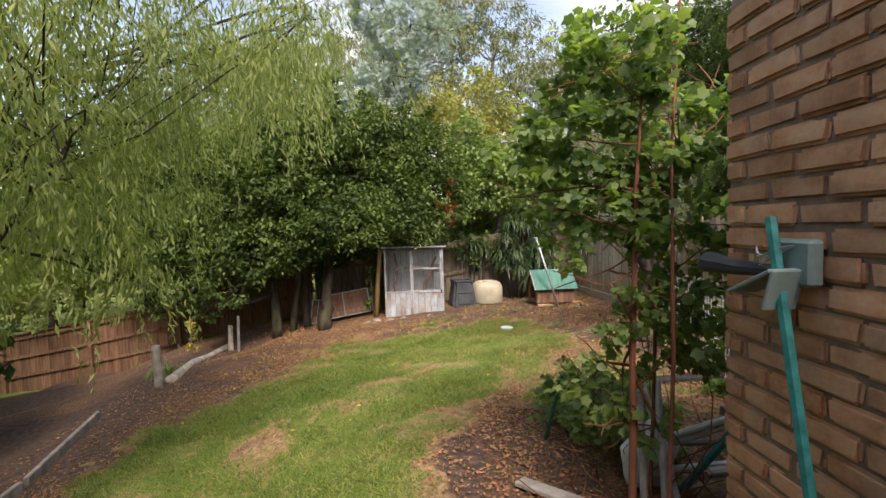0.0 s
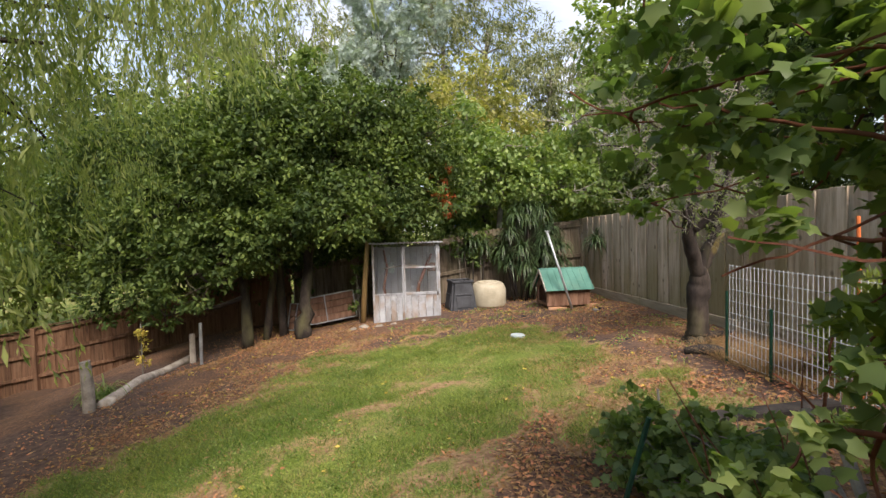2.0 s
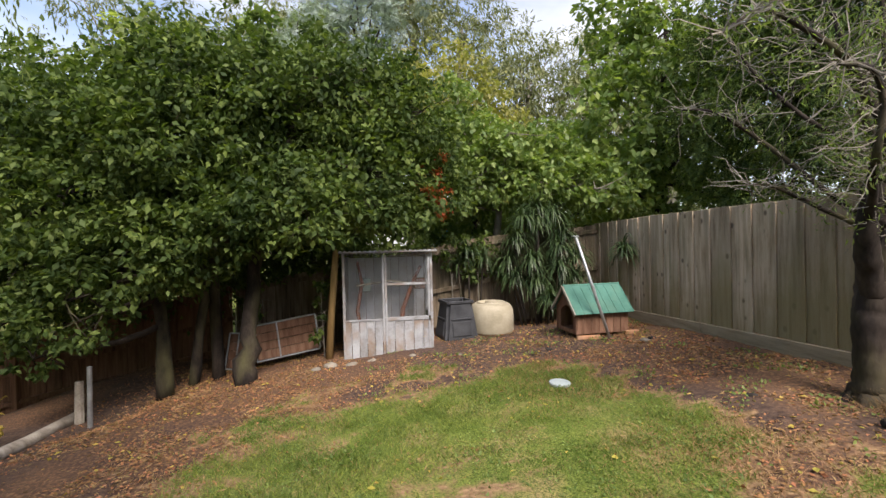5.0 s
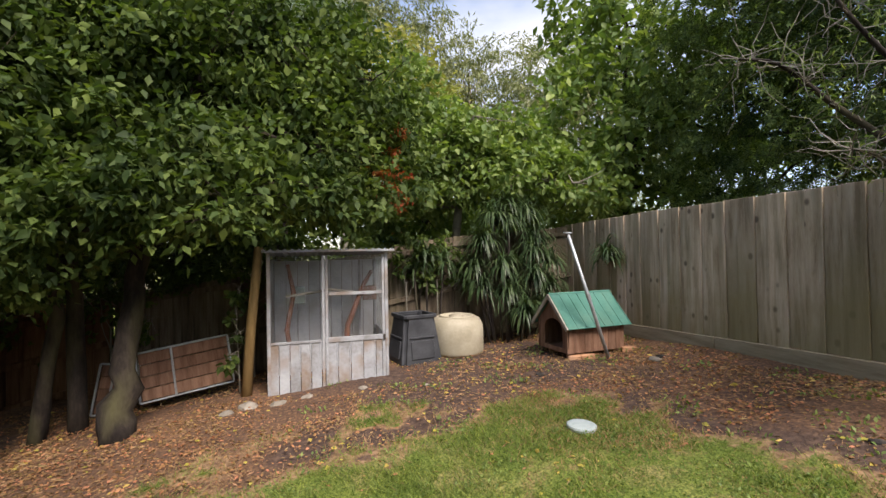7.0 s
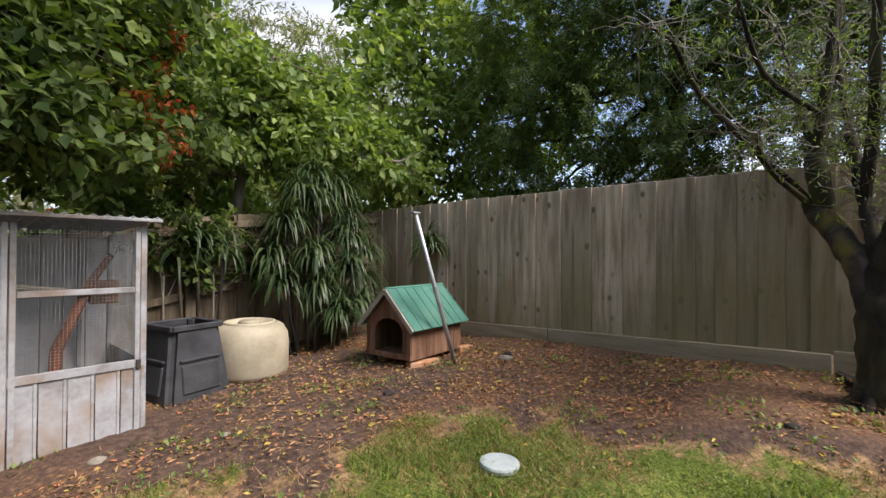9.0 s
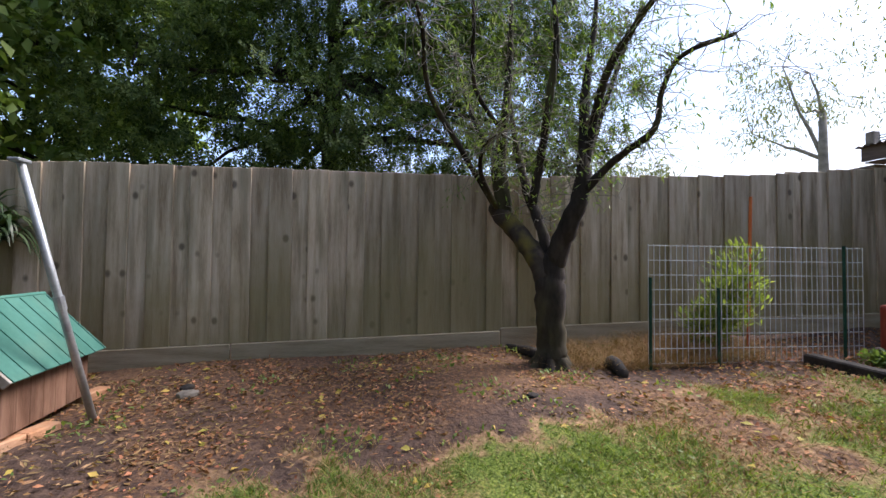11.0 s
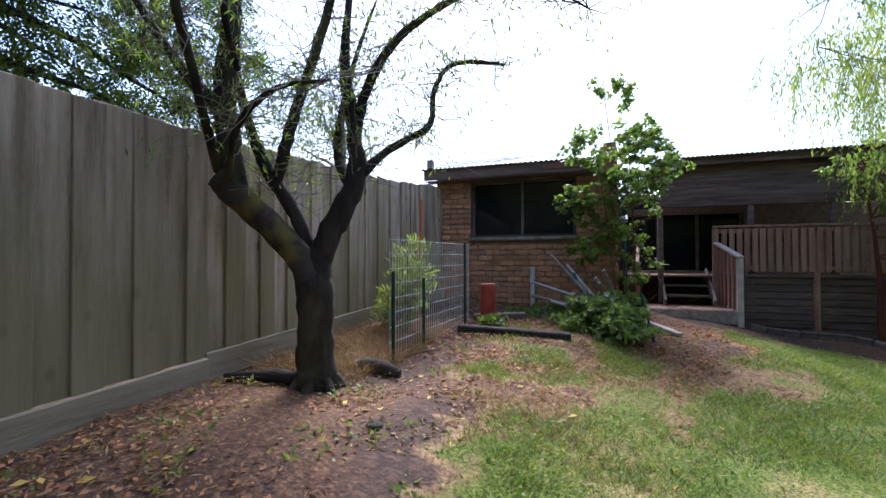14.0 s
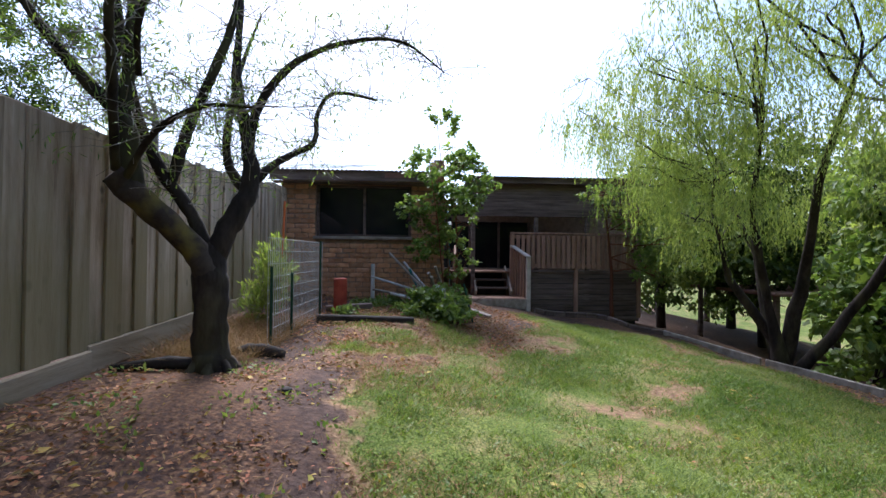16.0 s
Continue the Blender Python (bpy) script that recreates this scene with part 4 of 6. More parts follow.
# ---- kennel ----
def kennel():
    t = thing("dog_kennel", pose(2.5, 10.18, gz(2.5, 10.0) + .05, 0, 0, 5), "brown timber dog kennel with a green metal gable roof", "dog kennel")
    w, d, h = .6, .86, .38      # w along y, d along x; the door looks to -x
    x0, x1, y0, y1 = -d / 2, d / 2, -w / 2, w / 2
    ridge = .69
    for i in range(7):
        a = x0 + .01 + i * (d - .02) / 7
        for y, nm in ((y0, "side_board"), (y1 - .018, "side_board")):
            part(nm, boxed((a + .002, y, 0), (a + (d - .02) / 7 - .002, y + .018, h), .003), M["kennel"], t)
    bm = bmesh.new()
    pts = [(y0, 0), (y1, 0), (y1, h), (0, ridge - .02), (y0, h)]
    for x in (x1 - .018,):
        f = [bm.verts.new((x, p[0], p[1])) for p in pts]
        g = [bm.verts.new((x + .018, p[0], p[1])) for p in pts]
        bm.faces.new(f)
        bm.faces.new(g[::-1])
        for k in range(5):
            bm.faces.new((f[k], g[k], g[(k + 1) % 5], f[(k + 1) % 5]))
    part("back_wall", bm, M["kennel"], t)
    # front with an arched opening
    bm = bmesh.new()
    ow, oh = .19, .40
    arch = [(-ow, .05)] + [(-ow, .26)] + [(-ow * math.cos(a), .26 + (oh - .26) * math.sin(a)) for a in np.linspace(.3, math.pi - .3, 7)] + [(ow, .26), (ow, .05)]
    outer = [(y0, .05), (y0, .26), (y0, h), (y0 * .6, h + .11), (y0 * .3, h + .2), (0, ridge - .02), (y1 * .3, h + .2), (y1 * .6, h + .11), (y1, h), (y1, .26), (y1, .05)]
    for x in (x0, x0 + .018):
        A = [bm.verts.new((x, *p)) for p in arch]
        B = [bm.verts.new((x, *p)) for p in outer]
        for k in range(len(arch) - 1):
            bm.faces.new((A[k], A[k + 1], B[k + 1], B[k]))
    bm.verts.ensure_lookup_table()
    n = len(arch)
    for k in range(n - 1):
        bm.faces.new((bm.verts[k], bm.verts[k + 1], bm.verts[2 * n + k + 1], bm.verts[2 * n + k]))
    part("front_wall", bm, M["kennel"], t)
    part("threshold", boxed((x0 - .004, y0, 0), (x0 + .02, y1, .055), .004), M["kennel"], t)
    for y in (y0 - .003, y1 - .04):
        part("corner_trim", boxed((x0 - .012, y, 0), (x0 - .001, y + .043, h), .003), M["kennel"], t)
    part("kennel_floor", boxed((x0 + .02, y0 + .02, 0), (x1 - .02, y1 - .02, .03)), M["kennel"], t)
    ang = math.atan2(ridge - h, w / 2)
    for s in (-1, 1):
        bm = bmesh.new()
        L = w / 2 / math.cos(ang) + .11
        m = Matrix.Translation((0, 0, ridge)) @ Matrix.Rotation(-ang * s, 4, "X")
        box(bm, (x0 - .06, min(0, s * L), 0), (x1 + .05, max(0, s * L), .012), .003, m)
        for i in range(8):
            xx = x0 - .05 + i * .135
            box(bm, (xx, min(s * .01, s * L), .012), (xx + .012, max(s * .01, s * L), .018), 0, m)
        part("roof_sheet", bm, M["greenroof"], t, "faded green metal roof sheet")
        bm = bmesh.new()
        box(bm, (x0 - .075, min(0, s * L), -.03), (x0 - .055, max(0, s * L), .016), .003, m)
        part("barge_board", bm, M["greywood"], t)
    part("ridge_cap", tubed([(x0 - .06, 0, ridge + .012), (x1 + .05, 0, ridge + .012)], .014, 8), M["greenroof"], t)
    return t


kennel()
for x, y in ((2.22, 9.88), (2.36, 9.83), (3.0, 9.9), (2.25, 10.35), (3.0, 10.4)):
    o = part("brick", boxed((-.1, -.05, -.04), (.1, .05, .035), .008), M["brick"], None)
    o.matrix_world = pose(x, y, gz(x, y), 0, 0, rnd.uniform(-25, 25))
    tagged(o, "old brown brick set under the dog kennel", "brick", "bricks under the kennel")
pole = thing("metal_pole", pose(2.5, 9.62, .12), "grey metal pole leaning over the kennel against the fence", "pole")
bm = tubed([(0, 0, 0), (-.2, .08, .72), (-.42, .16, 1.5)], [.022, .022, .02], 12)
part("shaft", bm, M["galv"], pole, smooth=True)
part("cap", boxed((-.47, .13, 1.49), (-.38, .19, 1.51), .004), M["galv"], pole)
part("coupling", tubed([(-.195, .078, .70), (-.215, .086, .78)], .028, 12), M["galv"], pole)
lid_ = thing("drain_lid", pose(1.13, 8.15, gz(1.13, 8.15) + .016, 1, 1), "round pale plastic drain lid set in the grass", "drain lid")
part("disc", lathe([(.11, -.02), (.115, .0), (.11, .012), (.09, .017), (.0001, .018)], 32), M["lid"], lid_, smooth=False)


# ---- plants ----
def leaf_mesh(name, pts, dirs, size, shape="oval", spread=.9, hang=0.0, seed=1, jitter=.35):
    """Many leaves in one mesh: at each of pts, pointing along dirs mixed with chance, of two or four triangles each."""
    r = np.random.default_rng(seed)
    n = len(pts)
    d = np.asarray(dirs, float) + r.normal(0, spread, (n, 3))
    d[:, 2] -= hang
    d /= np.linalg.norm(d, axis=1)[:, None] + 1e-9
    up = np.zeros((n, 3))
    up[:, 2] = 1
    up += r.normal(0, .55, (n, 3))
    s = np.cross(d, up)
    s /= np.linalg.norm(s, axis=1)[:, None] + 1e-9
    u = np.cross(s, d)
    k = size * (1 + r.uniform(-jitter, jitter, n))
    if shape == "oval":
        tpl = np.array([(0, 0, 0), (.45, -.28, .07), (1, 0, -.05), (.45, .28, .07)])
        tf = [(0, 1, 2), (0, 2, 3)]
    elif shape == "thin":
        tpl = np.array([(0, 0, 0), (.5, -.11, .03), (1, 0, -.08), (.5, .11, .03)])
        tf = [(0, 1, 2), (0, 2, 3)]
    elif shape == "lobed":
        tpl = np.array([(0, 0, 0), (.08, -.42, .03), (.36, -.36, .04), (.6, -.52, -.04), (.68, -.26, .04), (1.0, 0, -.1), (.68, .26, .04), (.6, .52, -.04), (.36, .36, .04), (.08, .42, .03)])
        tf = [(0, 1, 2), (0, 2, 4), (2, 3, 4), (0, 4, 6), (4, 5, 6), (0, 6, 8), (6, 7, 8), (0, 8, 9)]
    else:  # a spray of small leaflets on one stalk
        tpl, tf = [], []
        for j, (a, sd) in enumerate([(.15, -1), (.15, 1), (.4, -1), (.4, 1), (.65, -1), (.65, 1), (.8, 0)]):
            q = len(tpl)
            if sd:
                tpl += [(a, 0, 0), (a + .06, sd * .17, .02), (a + .2, sd * .3, -.05), (a + .2, sd * .12, .02)]
            else:
                tpl += [(a, 0, 0), (a + .15, -.09, .02), (a + .35, 0, -.06), (a + .15, .09, .02)]
            tf += [(q, q + 1, q + 2), (q, q + 2, q + 3)]
        tpl = np.array(tpl)
    P = np.asarray(pts)[:, None, :] + k[:, None, None] * (tpl[None, :, 0:1] * d[:, None, :] + tpl[None, :, 1:2] * s[:, None, :] + tpl[None, :, 2:3] * u[:, None, :])
    m = len(tpl)
    F_ = (np.arange(n) * m)[:, None, None] + np.array(tf)[None]
    return mesh_np(name, P.reshape(-1, 3), F_.reshape(-1, 3), 3)


def clumps(lobes, count, r, shell=.55):
    """Points in a crown made of lobes (x, y, z, rx, ry, rz), gathered in small clumps with gaps; also the outward way."""
    lobes = np.array(lobes, float)
    vol = (lobes[:, 3] * lobes[:, 4] * lobes[:, 5]) ** .75
    nc = max(6, count // 22)
    which = r.choice(len(lobes), nc, p=vol / vol.sum())
    v = r.normal(size=(nc, 3))
    v /= np.linalg.norm(v, axis=1)[:, None]
    rad = shell + (1.06 - shell) * r.random(nc) ** .7
    rad *= 1 + .16 * np.sin(v[:, 0] * 7 + which) * np.sin(v[:, 1] * 6 + 2 * which) + .1 * np.sin(v[:, 2] * 9)
    c = lobes[which, :3] + v * rad[:, None] * lobes[which, 3:]
    per = count // nc
    sz = .24 * np.cbrt(vol[which] ** (1 / .75))
    sz = np.clip(sz * .8, .07, .32)
    p = np.repeat(c, per, 0) + r.normal(size=(nc * per, 3)) * np.repeat(sz, per)[:, None] * np.array([.55, .55, .36])
    return p, np.repeat(v, per, 0)


def strands(lobes, count, r, length=.75):
    """Leaves along strands that hang from the lower half of the lobes."""
    lobes = np.array(lobes, float)
    vol = lobes[:, 3] * lobes[:, 4]
    which = r.choice(len(lobes), count, p=vol / vol.sum())
    v = r.normal(size=(count, 3))
    v /= np.linalg.norm(v, axis=1)[:, None]
    v[:, 2] = -np.abs(v[:, 2]) * .6
    p = lobes[which, :3] + v * lobes[which, 3:] * r.uniform(.5, 1.1, (count, 1))
    k = 26
    f = np.linspace(0, 1, k)[None, :, None]
    L = length * r.uniform(.4, 1.2, (count, 1, 1))
    drift = r.normal(0, .22, (count, 1, 3)) * np.array([1, 1, 0])
    P = p[:, None, :] + L * (f * np.array([0, 0, -1]) + np.sqrt(f) * drift) + r.normal(0, .012, (count, k, 3))
    d = np.broadcast_to(np.array([0, 0, -.9]), P.shape) + drift
    return P.reshape(-1, 3), d.reshape(-1, 3)


def limb(bm, a, b, ra, rb, r, wob=.12, steps=6, seg=7):
    a, b = np.array(a, float), np.array(b, float)
    L = np.linalg.norm(b - a)
    pts, rad = [], []
    off = r.normal(0, wob * L / steps, (steps + 1, 3)).cumsum(0)
    off -= np.linspace(0, 1, steps + 1)[:, None] * off[-1]
    off -= np.linspace(1, 0, steps + 1)[:, None] * off[0]
    for i in range(steps + 1):
        f = i / steps
        pts.append(tuple(a + (b - a) * f + off[i]))
        rad.append(ra + (rb - ra) * f)
    tube(bm, pts, rad, seg, .25)
    return pts


def tree(name, base, label, trunks, lobes, leaves, size, m_leaf, m_bark, shape="oval", seed=1, hang=.2, extra=(), twigs=60, category="tree", shell=.5, spread=.8, twig_r=.012, group="", hanging=None):
    """trunks: lists of (x, y, z, radius) from the base up; lobes hold the crown; branches run from the trunks to the lobes."""
    r = np.random.default_rng(seed)
    bx, by, bz = base
    t = thing(name, pose(bx, by, bz), label, category, group)
    B = np.array(base, float)
    bm = bmesh.new()
    nodes = []
    for tr in trunks:
        pts = [tuple(np.array(q[:3]) - B) for q in tr]
        fine, rad = [], []
        for i in range(len(pts) - 1):
            for f in np.linspace(0, 1, 4, endpoint=False):
                fine.append(tuple(np.array(pts[i]) * (1 - f) + np.array(pts[i + 1]) * f + r.normal(0, tr[i][3] * .12, 3)))
                rad.append(tr[i][3] * (1 - f) + tr[i + 1][3] * f)
        fine.append(pts[-1])
        rad.append(tr[-1][3])
        tube(bm, fine, rad, 10, .3)
        nodes += [(np.array(p), q) for p, q in list(zip(fine, rad))[len(fine) // 3:]]
    part("trunk", bm, m_bark, t, smooth=True)
    bm = bmesh.new()
    tips = []
    for lo in lobes:
        c = np.array(lo[:3]) - B
        near = sorted(nodes, key=lambda q: np.linalg.norm(q[0] - c))[:3]
        for q in near[:2]:
            e = c + r.normal(0, .25, 3) * np.array(lo[3:])
            limb(bm, q[0], e, min(q[1] * .6, .07), min(.015, q[1] * .4), r)
            tips.append((e, lo))
    part("branch", bm, m_bark, t, smooth=True, kind="stuff")
    bm = bmesh.new()
    if tips:
        for i in range(twigs):
            e, lo = tips[i % len(tips)]
            v = r.normal(size=3)
            v /= np.linalg.norm(v)
            limb(bm, e, np.array(lo[:3]) - B + v * np.array(lo[3:]) * .95, twig_r, .003, r, .15, 5, 4)
        part("twig", bm, m_bark, t, kind="stuff")
    pts, out = clumps([(lo[0] - bx, lo[1] - by, lo[2] - bz, *lo[3:]) for lo in lobes], leaves, r, shell)
    part("crown", leaf_mesh("crown", pts, out * .5, size, shape, spread, hang, seed), m_leaf, t, kind="stuff")
    if hanging:
        pts, out = strands([(lo[0] - bx, lo[1] - by, lo[2] - bz, *lo[3:]) for lo in lobes + list(hanging[1])], hanging[0], r)
        part("hanging_spray", leaf_mesh("hanging_spray", pts, out, size * .9, shape, .35, .3, seed + 5), m_leaf, t, kind="stuff")
    for nm, lbs, cnt, sz, ml, sh in extra:
        pts, out = clumps([(lo[0] - bx, lo[1] - by, lo[2] - bz, *lo[3:]) for lo in lbs], cnt, r, .2)
        part(nm, leaf_mesh(nm, pts, out * .5, sz, sh, spread, hang, seed + 3), ml, t, kind="stuff")
    return t


def g3(x, y, dz=0):
    return (x, y, gz(x, y) + dz)


# dark broad tree spreading over the aviary
tree("tree_dark", g3(-2.7, 10.3, -.05), "dark green spreading tree with a thick trunk overhanging the aviary", [
    [(-2.7, 10.3, -.4, .17), (-2.65, 10.35, .3, .11), (-2.6, 10.5, 1.2, .1), (-2.3, 10.7, 2.4, .08), (-1.8, 10.8, 4.2, .04)],
    [(-3.25, 10.9, -.5, .1), (-3.3, 11, 1, .08), (-3.6, 11, 2.8, .05)]],
    [(-1.2, 10.9, 2.6, 1.3, 1.1, .85), (-.3, 11.1, 2.55, 1.0, .9, .8), (-2.4, 10.4, 2.3, 1.2, 1.0, .8), (-1.4, 11.0, 3.9, 1.3, 1.1, .9), (-3.3, 10.7, 3.4, 1.4, 1.1, 1.2), (-2.3, 11.2, 4.0, 1.3, 1.1, .8), (-.2, 11.3, 3.6, .9, .9, .8), (-1.0, 10.2, 2.15, .85, .5, .5), (-1.9, 9.8, 2.0, .9, .6, .5),
     (-.9, 11.4, 4.1, .8, .8, .6), (-2.9, 11.6, 4.7, .5, .4, .5), (-.3, 11.7, 4.4, .4, .4, .6), (-1.6, 11.5, 4.9, .4, .4, .5), (-3.6, 10.8, 4.0, 1.2, 1.0, .8), (-2.9, 9.9, 1.9, .8, .6, .5), (-2.6, 12.6, 1.6, 1.5, .6, .8)],
    52000, .105, M["leafdark"], M["bark"], "oval", 3, .45, extra=[("red_leaves", [(.2, 10.9, 2.5, .28, .2, .7)], 420, .08, M["leafred"], "oval")], twigs=120)
tree("tree_bushy", g3(-3.85, 10.5, -.05), "bushy dark green tree with several trunks beside the fence", [
    [(-3.85, 10.5, -.6, .12), (-3.9, 10.6, .5, .09), (-4.2, 10.6, 2, .07), (-4.6, 10.6, 3.4, .04)],
    [(-3.6, 10.8, -.6, .08), (-3.4, 10.8, .8, .07), (-3.4, 10.6, 2.2, .05)]],
    [(-4.2, 10.3, 1.5, 1.2, .9, .8), (-5.2, 10.4, 2.3, 1.3, 1.1, .9), (-4.2, 10.6, 3.2, 1.3, 1.1, 1.0), (-5.8, 10.8, 1.3, 1.3, .9, .9), (-6.5, 11.2, 2.6, 1.3, 1.1, .9), (-5, 10.8, 3.6, 1.3, 1.1, .9), (-4.6, 9.8, .9, .7, .5, .6), (-3.5, 10.1, 1.7, 1.0, .7, .6), (-5.0, 9.9, .35, .5, .4, .35), (-6.6, 11, .6, 1.0, .6, .7), (-4.6, 12.8, .9, 1.6, .6, .9), (-7.6, 11.2, 1.6, 1.2, .8, 1.0), (-7.8, 11.4, 2.6, 1.3, 1.0, .9), (-6.4, 10.9, 3.4, 1.1, 1.0, .7), (-3.7, 10.0, 2.9, .9, .7, .7)],
    48000, .1, M["leafdark"], M["bark"], "oval", 4, .4, twigs=120)
# young tree close to the house
tree("maple_sapling", g3(.8, 2.28, -.03), "young lobed-leaf tree with thin red-brown stems next to the house corner", [
    [(.8, 2.28, .15, .021), (.81, 2.28, 1.2, .017), (.84, 2.3, 2.1, .011), (.9, 2.3, 3.0, .005)],
    [(.92, 2.15, .15, .013), (.95, 2.15, 1.3, .01), (1.05, 2.35, 2.3, .008), (1.2, 2.5, 3.5, .004)], [(1.0, 2.5, .2, .012), (1.15, 2.7, 1.6, .009), (1.35, 2.9, 2.9, .004)]],
    [(.75, 2.45, 2.15, .45, .4, .4), (.85, 2.3, 2.75, .35, .35, .3), (.6, 2.6, 2.0, .3, .28, .2), (.95, 2.35, 1.45, .35, .35, .4), (.5, 3.0, 2.15, .3, .3, .2), (.78, 2.4, 1.15, .28, .25, .3), (1.0, 2.5, 2.0, .35, .35, .35), (.85, 2.4, .85, .28, .22, .2), (.75, 2.9, 2.55, .3, .3, .2), (.4, 2.5, 2.4, .3, .3, .25), (1.2, 2.5, 1.6, .35, .3, .4), (.7, 2.35, 1.6, .3, .28, .3), (1.2, 2.45, 2.3, .3, .3, .35), (.9, 2.4, 3.3, .2, .2, .45), (1.2, 2.55, 3.3, .2, .2, .4), (.95, 2.35, 3.6, .1, .1, .2), (.8, 3.25, 1.9, .28, .24, .24), (1.45, 2.8, 2.6, .35, .3, .3), (1.5, 2.6, 1.9, .35, .3, .3), (1.35, 2.8, 1.3, .3, .3, .35), (.62, 2.3, 2.7, .28, .25, .25)],
    6000, .054, M["leafmaple"], M["redbark"], "lobed", 5, .35, twigs=70, twig_r=.005, shell=.1)
tree("ground_shrub", g3(1.1, 3.95, -.02), "low leafy green shrub spreading round a stake", [[(1.1, 3.95, .3, .012), (1.1, 4.0, .7, .006)]],
    [(1.0, 4.0, .42, .3, .32, .18), (1.25, 3.6, .52, .3, .3, .22), (.92, 3.7, .38, .22, .24, .15), (1.05, 3.2, .5, .28, .26, .2)], 3000, .055, M["leafmaple"], M["greybark"], "lobed", 6, .1, twigs=30, twig_r=.004, category="shrub", shell=.2)
# drooping tree to the west
tree("pepper_tree", g3(-4.3, 2.95, -.1), "large drooping yellow-green tree with many dark limbs", [
    [(-4.35, 2.95, -.8, .12), (-4.3, 2.9, -.2, .09), (-3.6, 2.8, .8, .055), (-3.1, 3.1, 1.9, .022), (-2.9, 3.5, 2.6, .008)],
    [(-4.35, 3.0, -.7, .12), (-4.1, 3.0, .4, .07), (-3.6, 3.3, 1.8, .05), (-3.3, 3.9, 3.2, .025)],
    [(-4.4, 2.9, -.7, .13), (-4.45, 3.2, .6, .085), (-4.2, 3.8, 2.2, .055), (-4.0, 4.6, 3.6, .03)],
    [(-4.5, 3.0, -.8, .1), (-5.2, 3.6, .7, .065), (-5.3, 4.4, 2.2, .045), (-5.2, 5.2, 3.6, .02)],
    [(-4.4, 2.8, -.6, .09), (-4.6, 2.1, 1.2, .055), (-4.4, 1.4, 2.6, .03)]],
    [(-3.3, 4.0, 3.2, 1.2, 1.2, .7), (-2.9, 3.0, 3.6, 1.2, 1.1, .8), (-4.4, 5.4, 3.3, 1.3, 1.3, .8), (-3.2, 1.9, 3.2, 1.2, 1.0, .9), (-5.8, 4.4, 3.0, 1.4, 1.4, 1.1), (-4.2, 3.8, 4.7, 1.6, 1.6, .9), (-2.9, .9, 2.7, .9, .9, .8), (-5.2, 1.8, 2.4, 1.3, 1.2, 1.1), (-5.8, 6, 2.6, 1.2, 1.1, .9), (-2.5, 4.6, 3.6, .8, .8, .5), (-3.4, 2.2, 2.0, .9, .7, .7), (-2.8, 5.4, 3.9, 1.0, .9, .6), (-3.8, 6.4, 3.9, 1.2, 1.0, .7), (-2.2, 6.2, 4.3, .9, .9, .5), (-1.7, 4.9, 4.3, .6, .6, .6), (-1.1, 3.2, 3.45, .5, .6, .5), (-1.6, 4.1, 3.7, .7, .7, .5), (-1.7, 2.2, 3.5, .7, .7, .5), (-2.3, 3.3, 3.3, .7, .7, .5), (-2.1, 3.0, 4.2, .7, .7, .6), (-2.4, 1.2, 3.6, .9, .8, .8), (-3.3, 3.2, 2.4, .8, .9, .6), (-4.9, 4.8, 2.2, .9, .9, .7), (-2.7, 2.6, 2.7, .8, .7, .6), (-3.0, 3.9, 2.3, .6, .7, .6), (-2.3, 2.9, 2.3, .6, .6, .5), (-3.6, 1.8, 1.5, .7, .6, .6), (-3.3, 3.0, 4.3, .9, .9, .6), (-4.0, 2.4, 3.9, .9, .9, .7), (-2.6, 3.6, 1.7, .45, .5, .4), (-3.5, 5.6, 2.7, .8, .8, .6)],
    42000, .07, M["leafwillow"], M["bark"], "thin", 7, 1.0, twigs=110, spread=.45, shell=.3, twig_r=.006, hanging=(1900, [(-1.15, 3.3, 3.3, .3, .3, .3), (-1.6, 3.4, 3.3, .35, .3, .3), (-1.4, 4.2, 3.4, .35, .3, .3), (-.9, 2.5, 3.7, .35, .4, .4), (-1.1, 3.3, 3.4, .35, .3, .3)]))
tree("fruit_tree", g3(-2.9, -.1, -.05), "small broad-leaved tree growing over the corner of the deck", [[(-2.9, -.1, -.5, .05), (-2.9, -.1, .8, .035), (-2.7, .1, 2, .015)]],
    [(-2.5, .3, 2.5, .5, .4, .2), (-3.4, .2, 1.9, .5, .4, .4), (-3.7, 0, .9, .5, .4, .5), (-3.2, .1, 2.8, .6, .5, .3), (-4.3, 0, 1.5, .8, .6, .9), (-4.5, .2, 2.6, .9, .7, .7)], 5000, .09, M["leafmid"], M["redbark"], "oval", 14, .4, twigs=50, twig_r=.006)
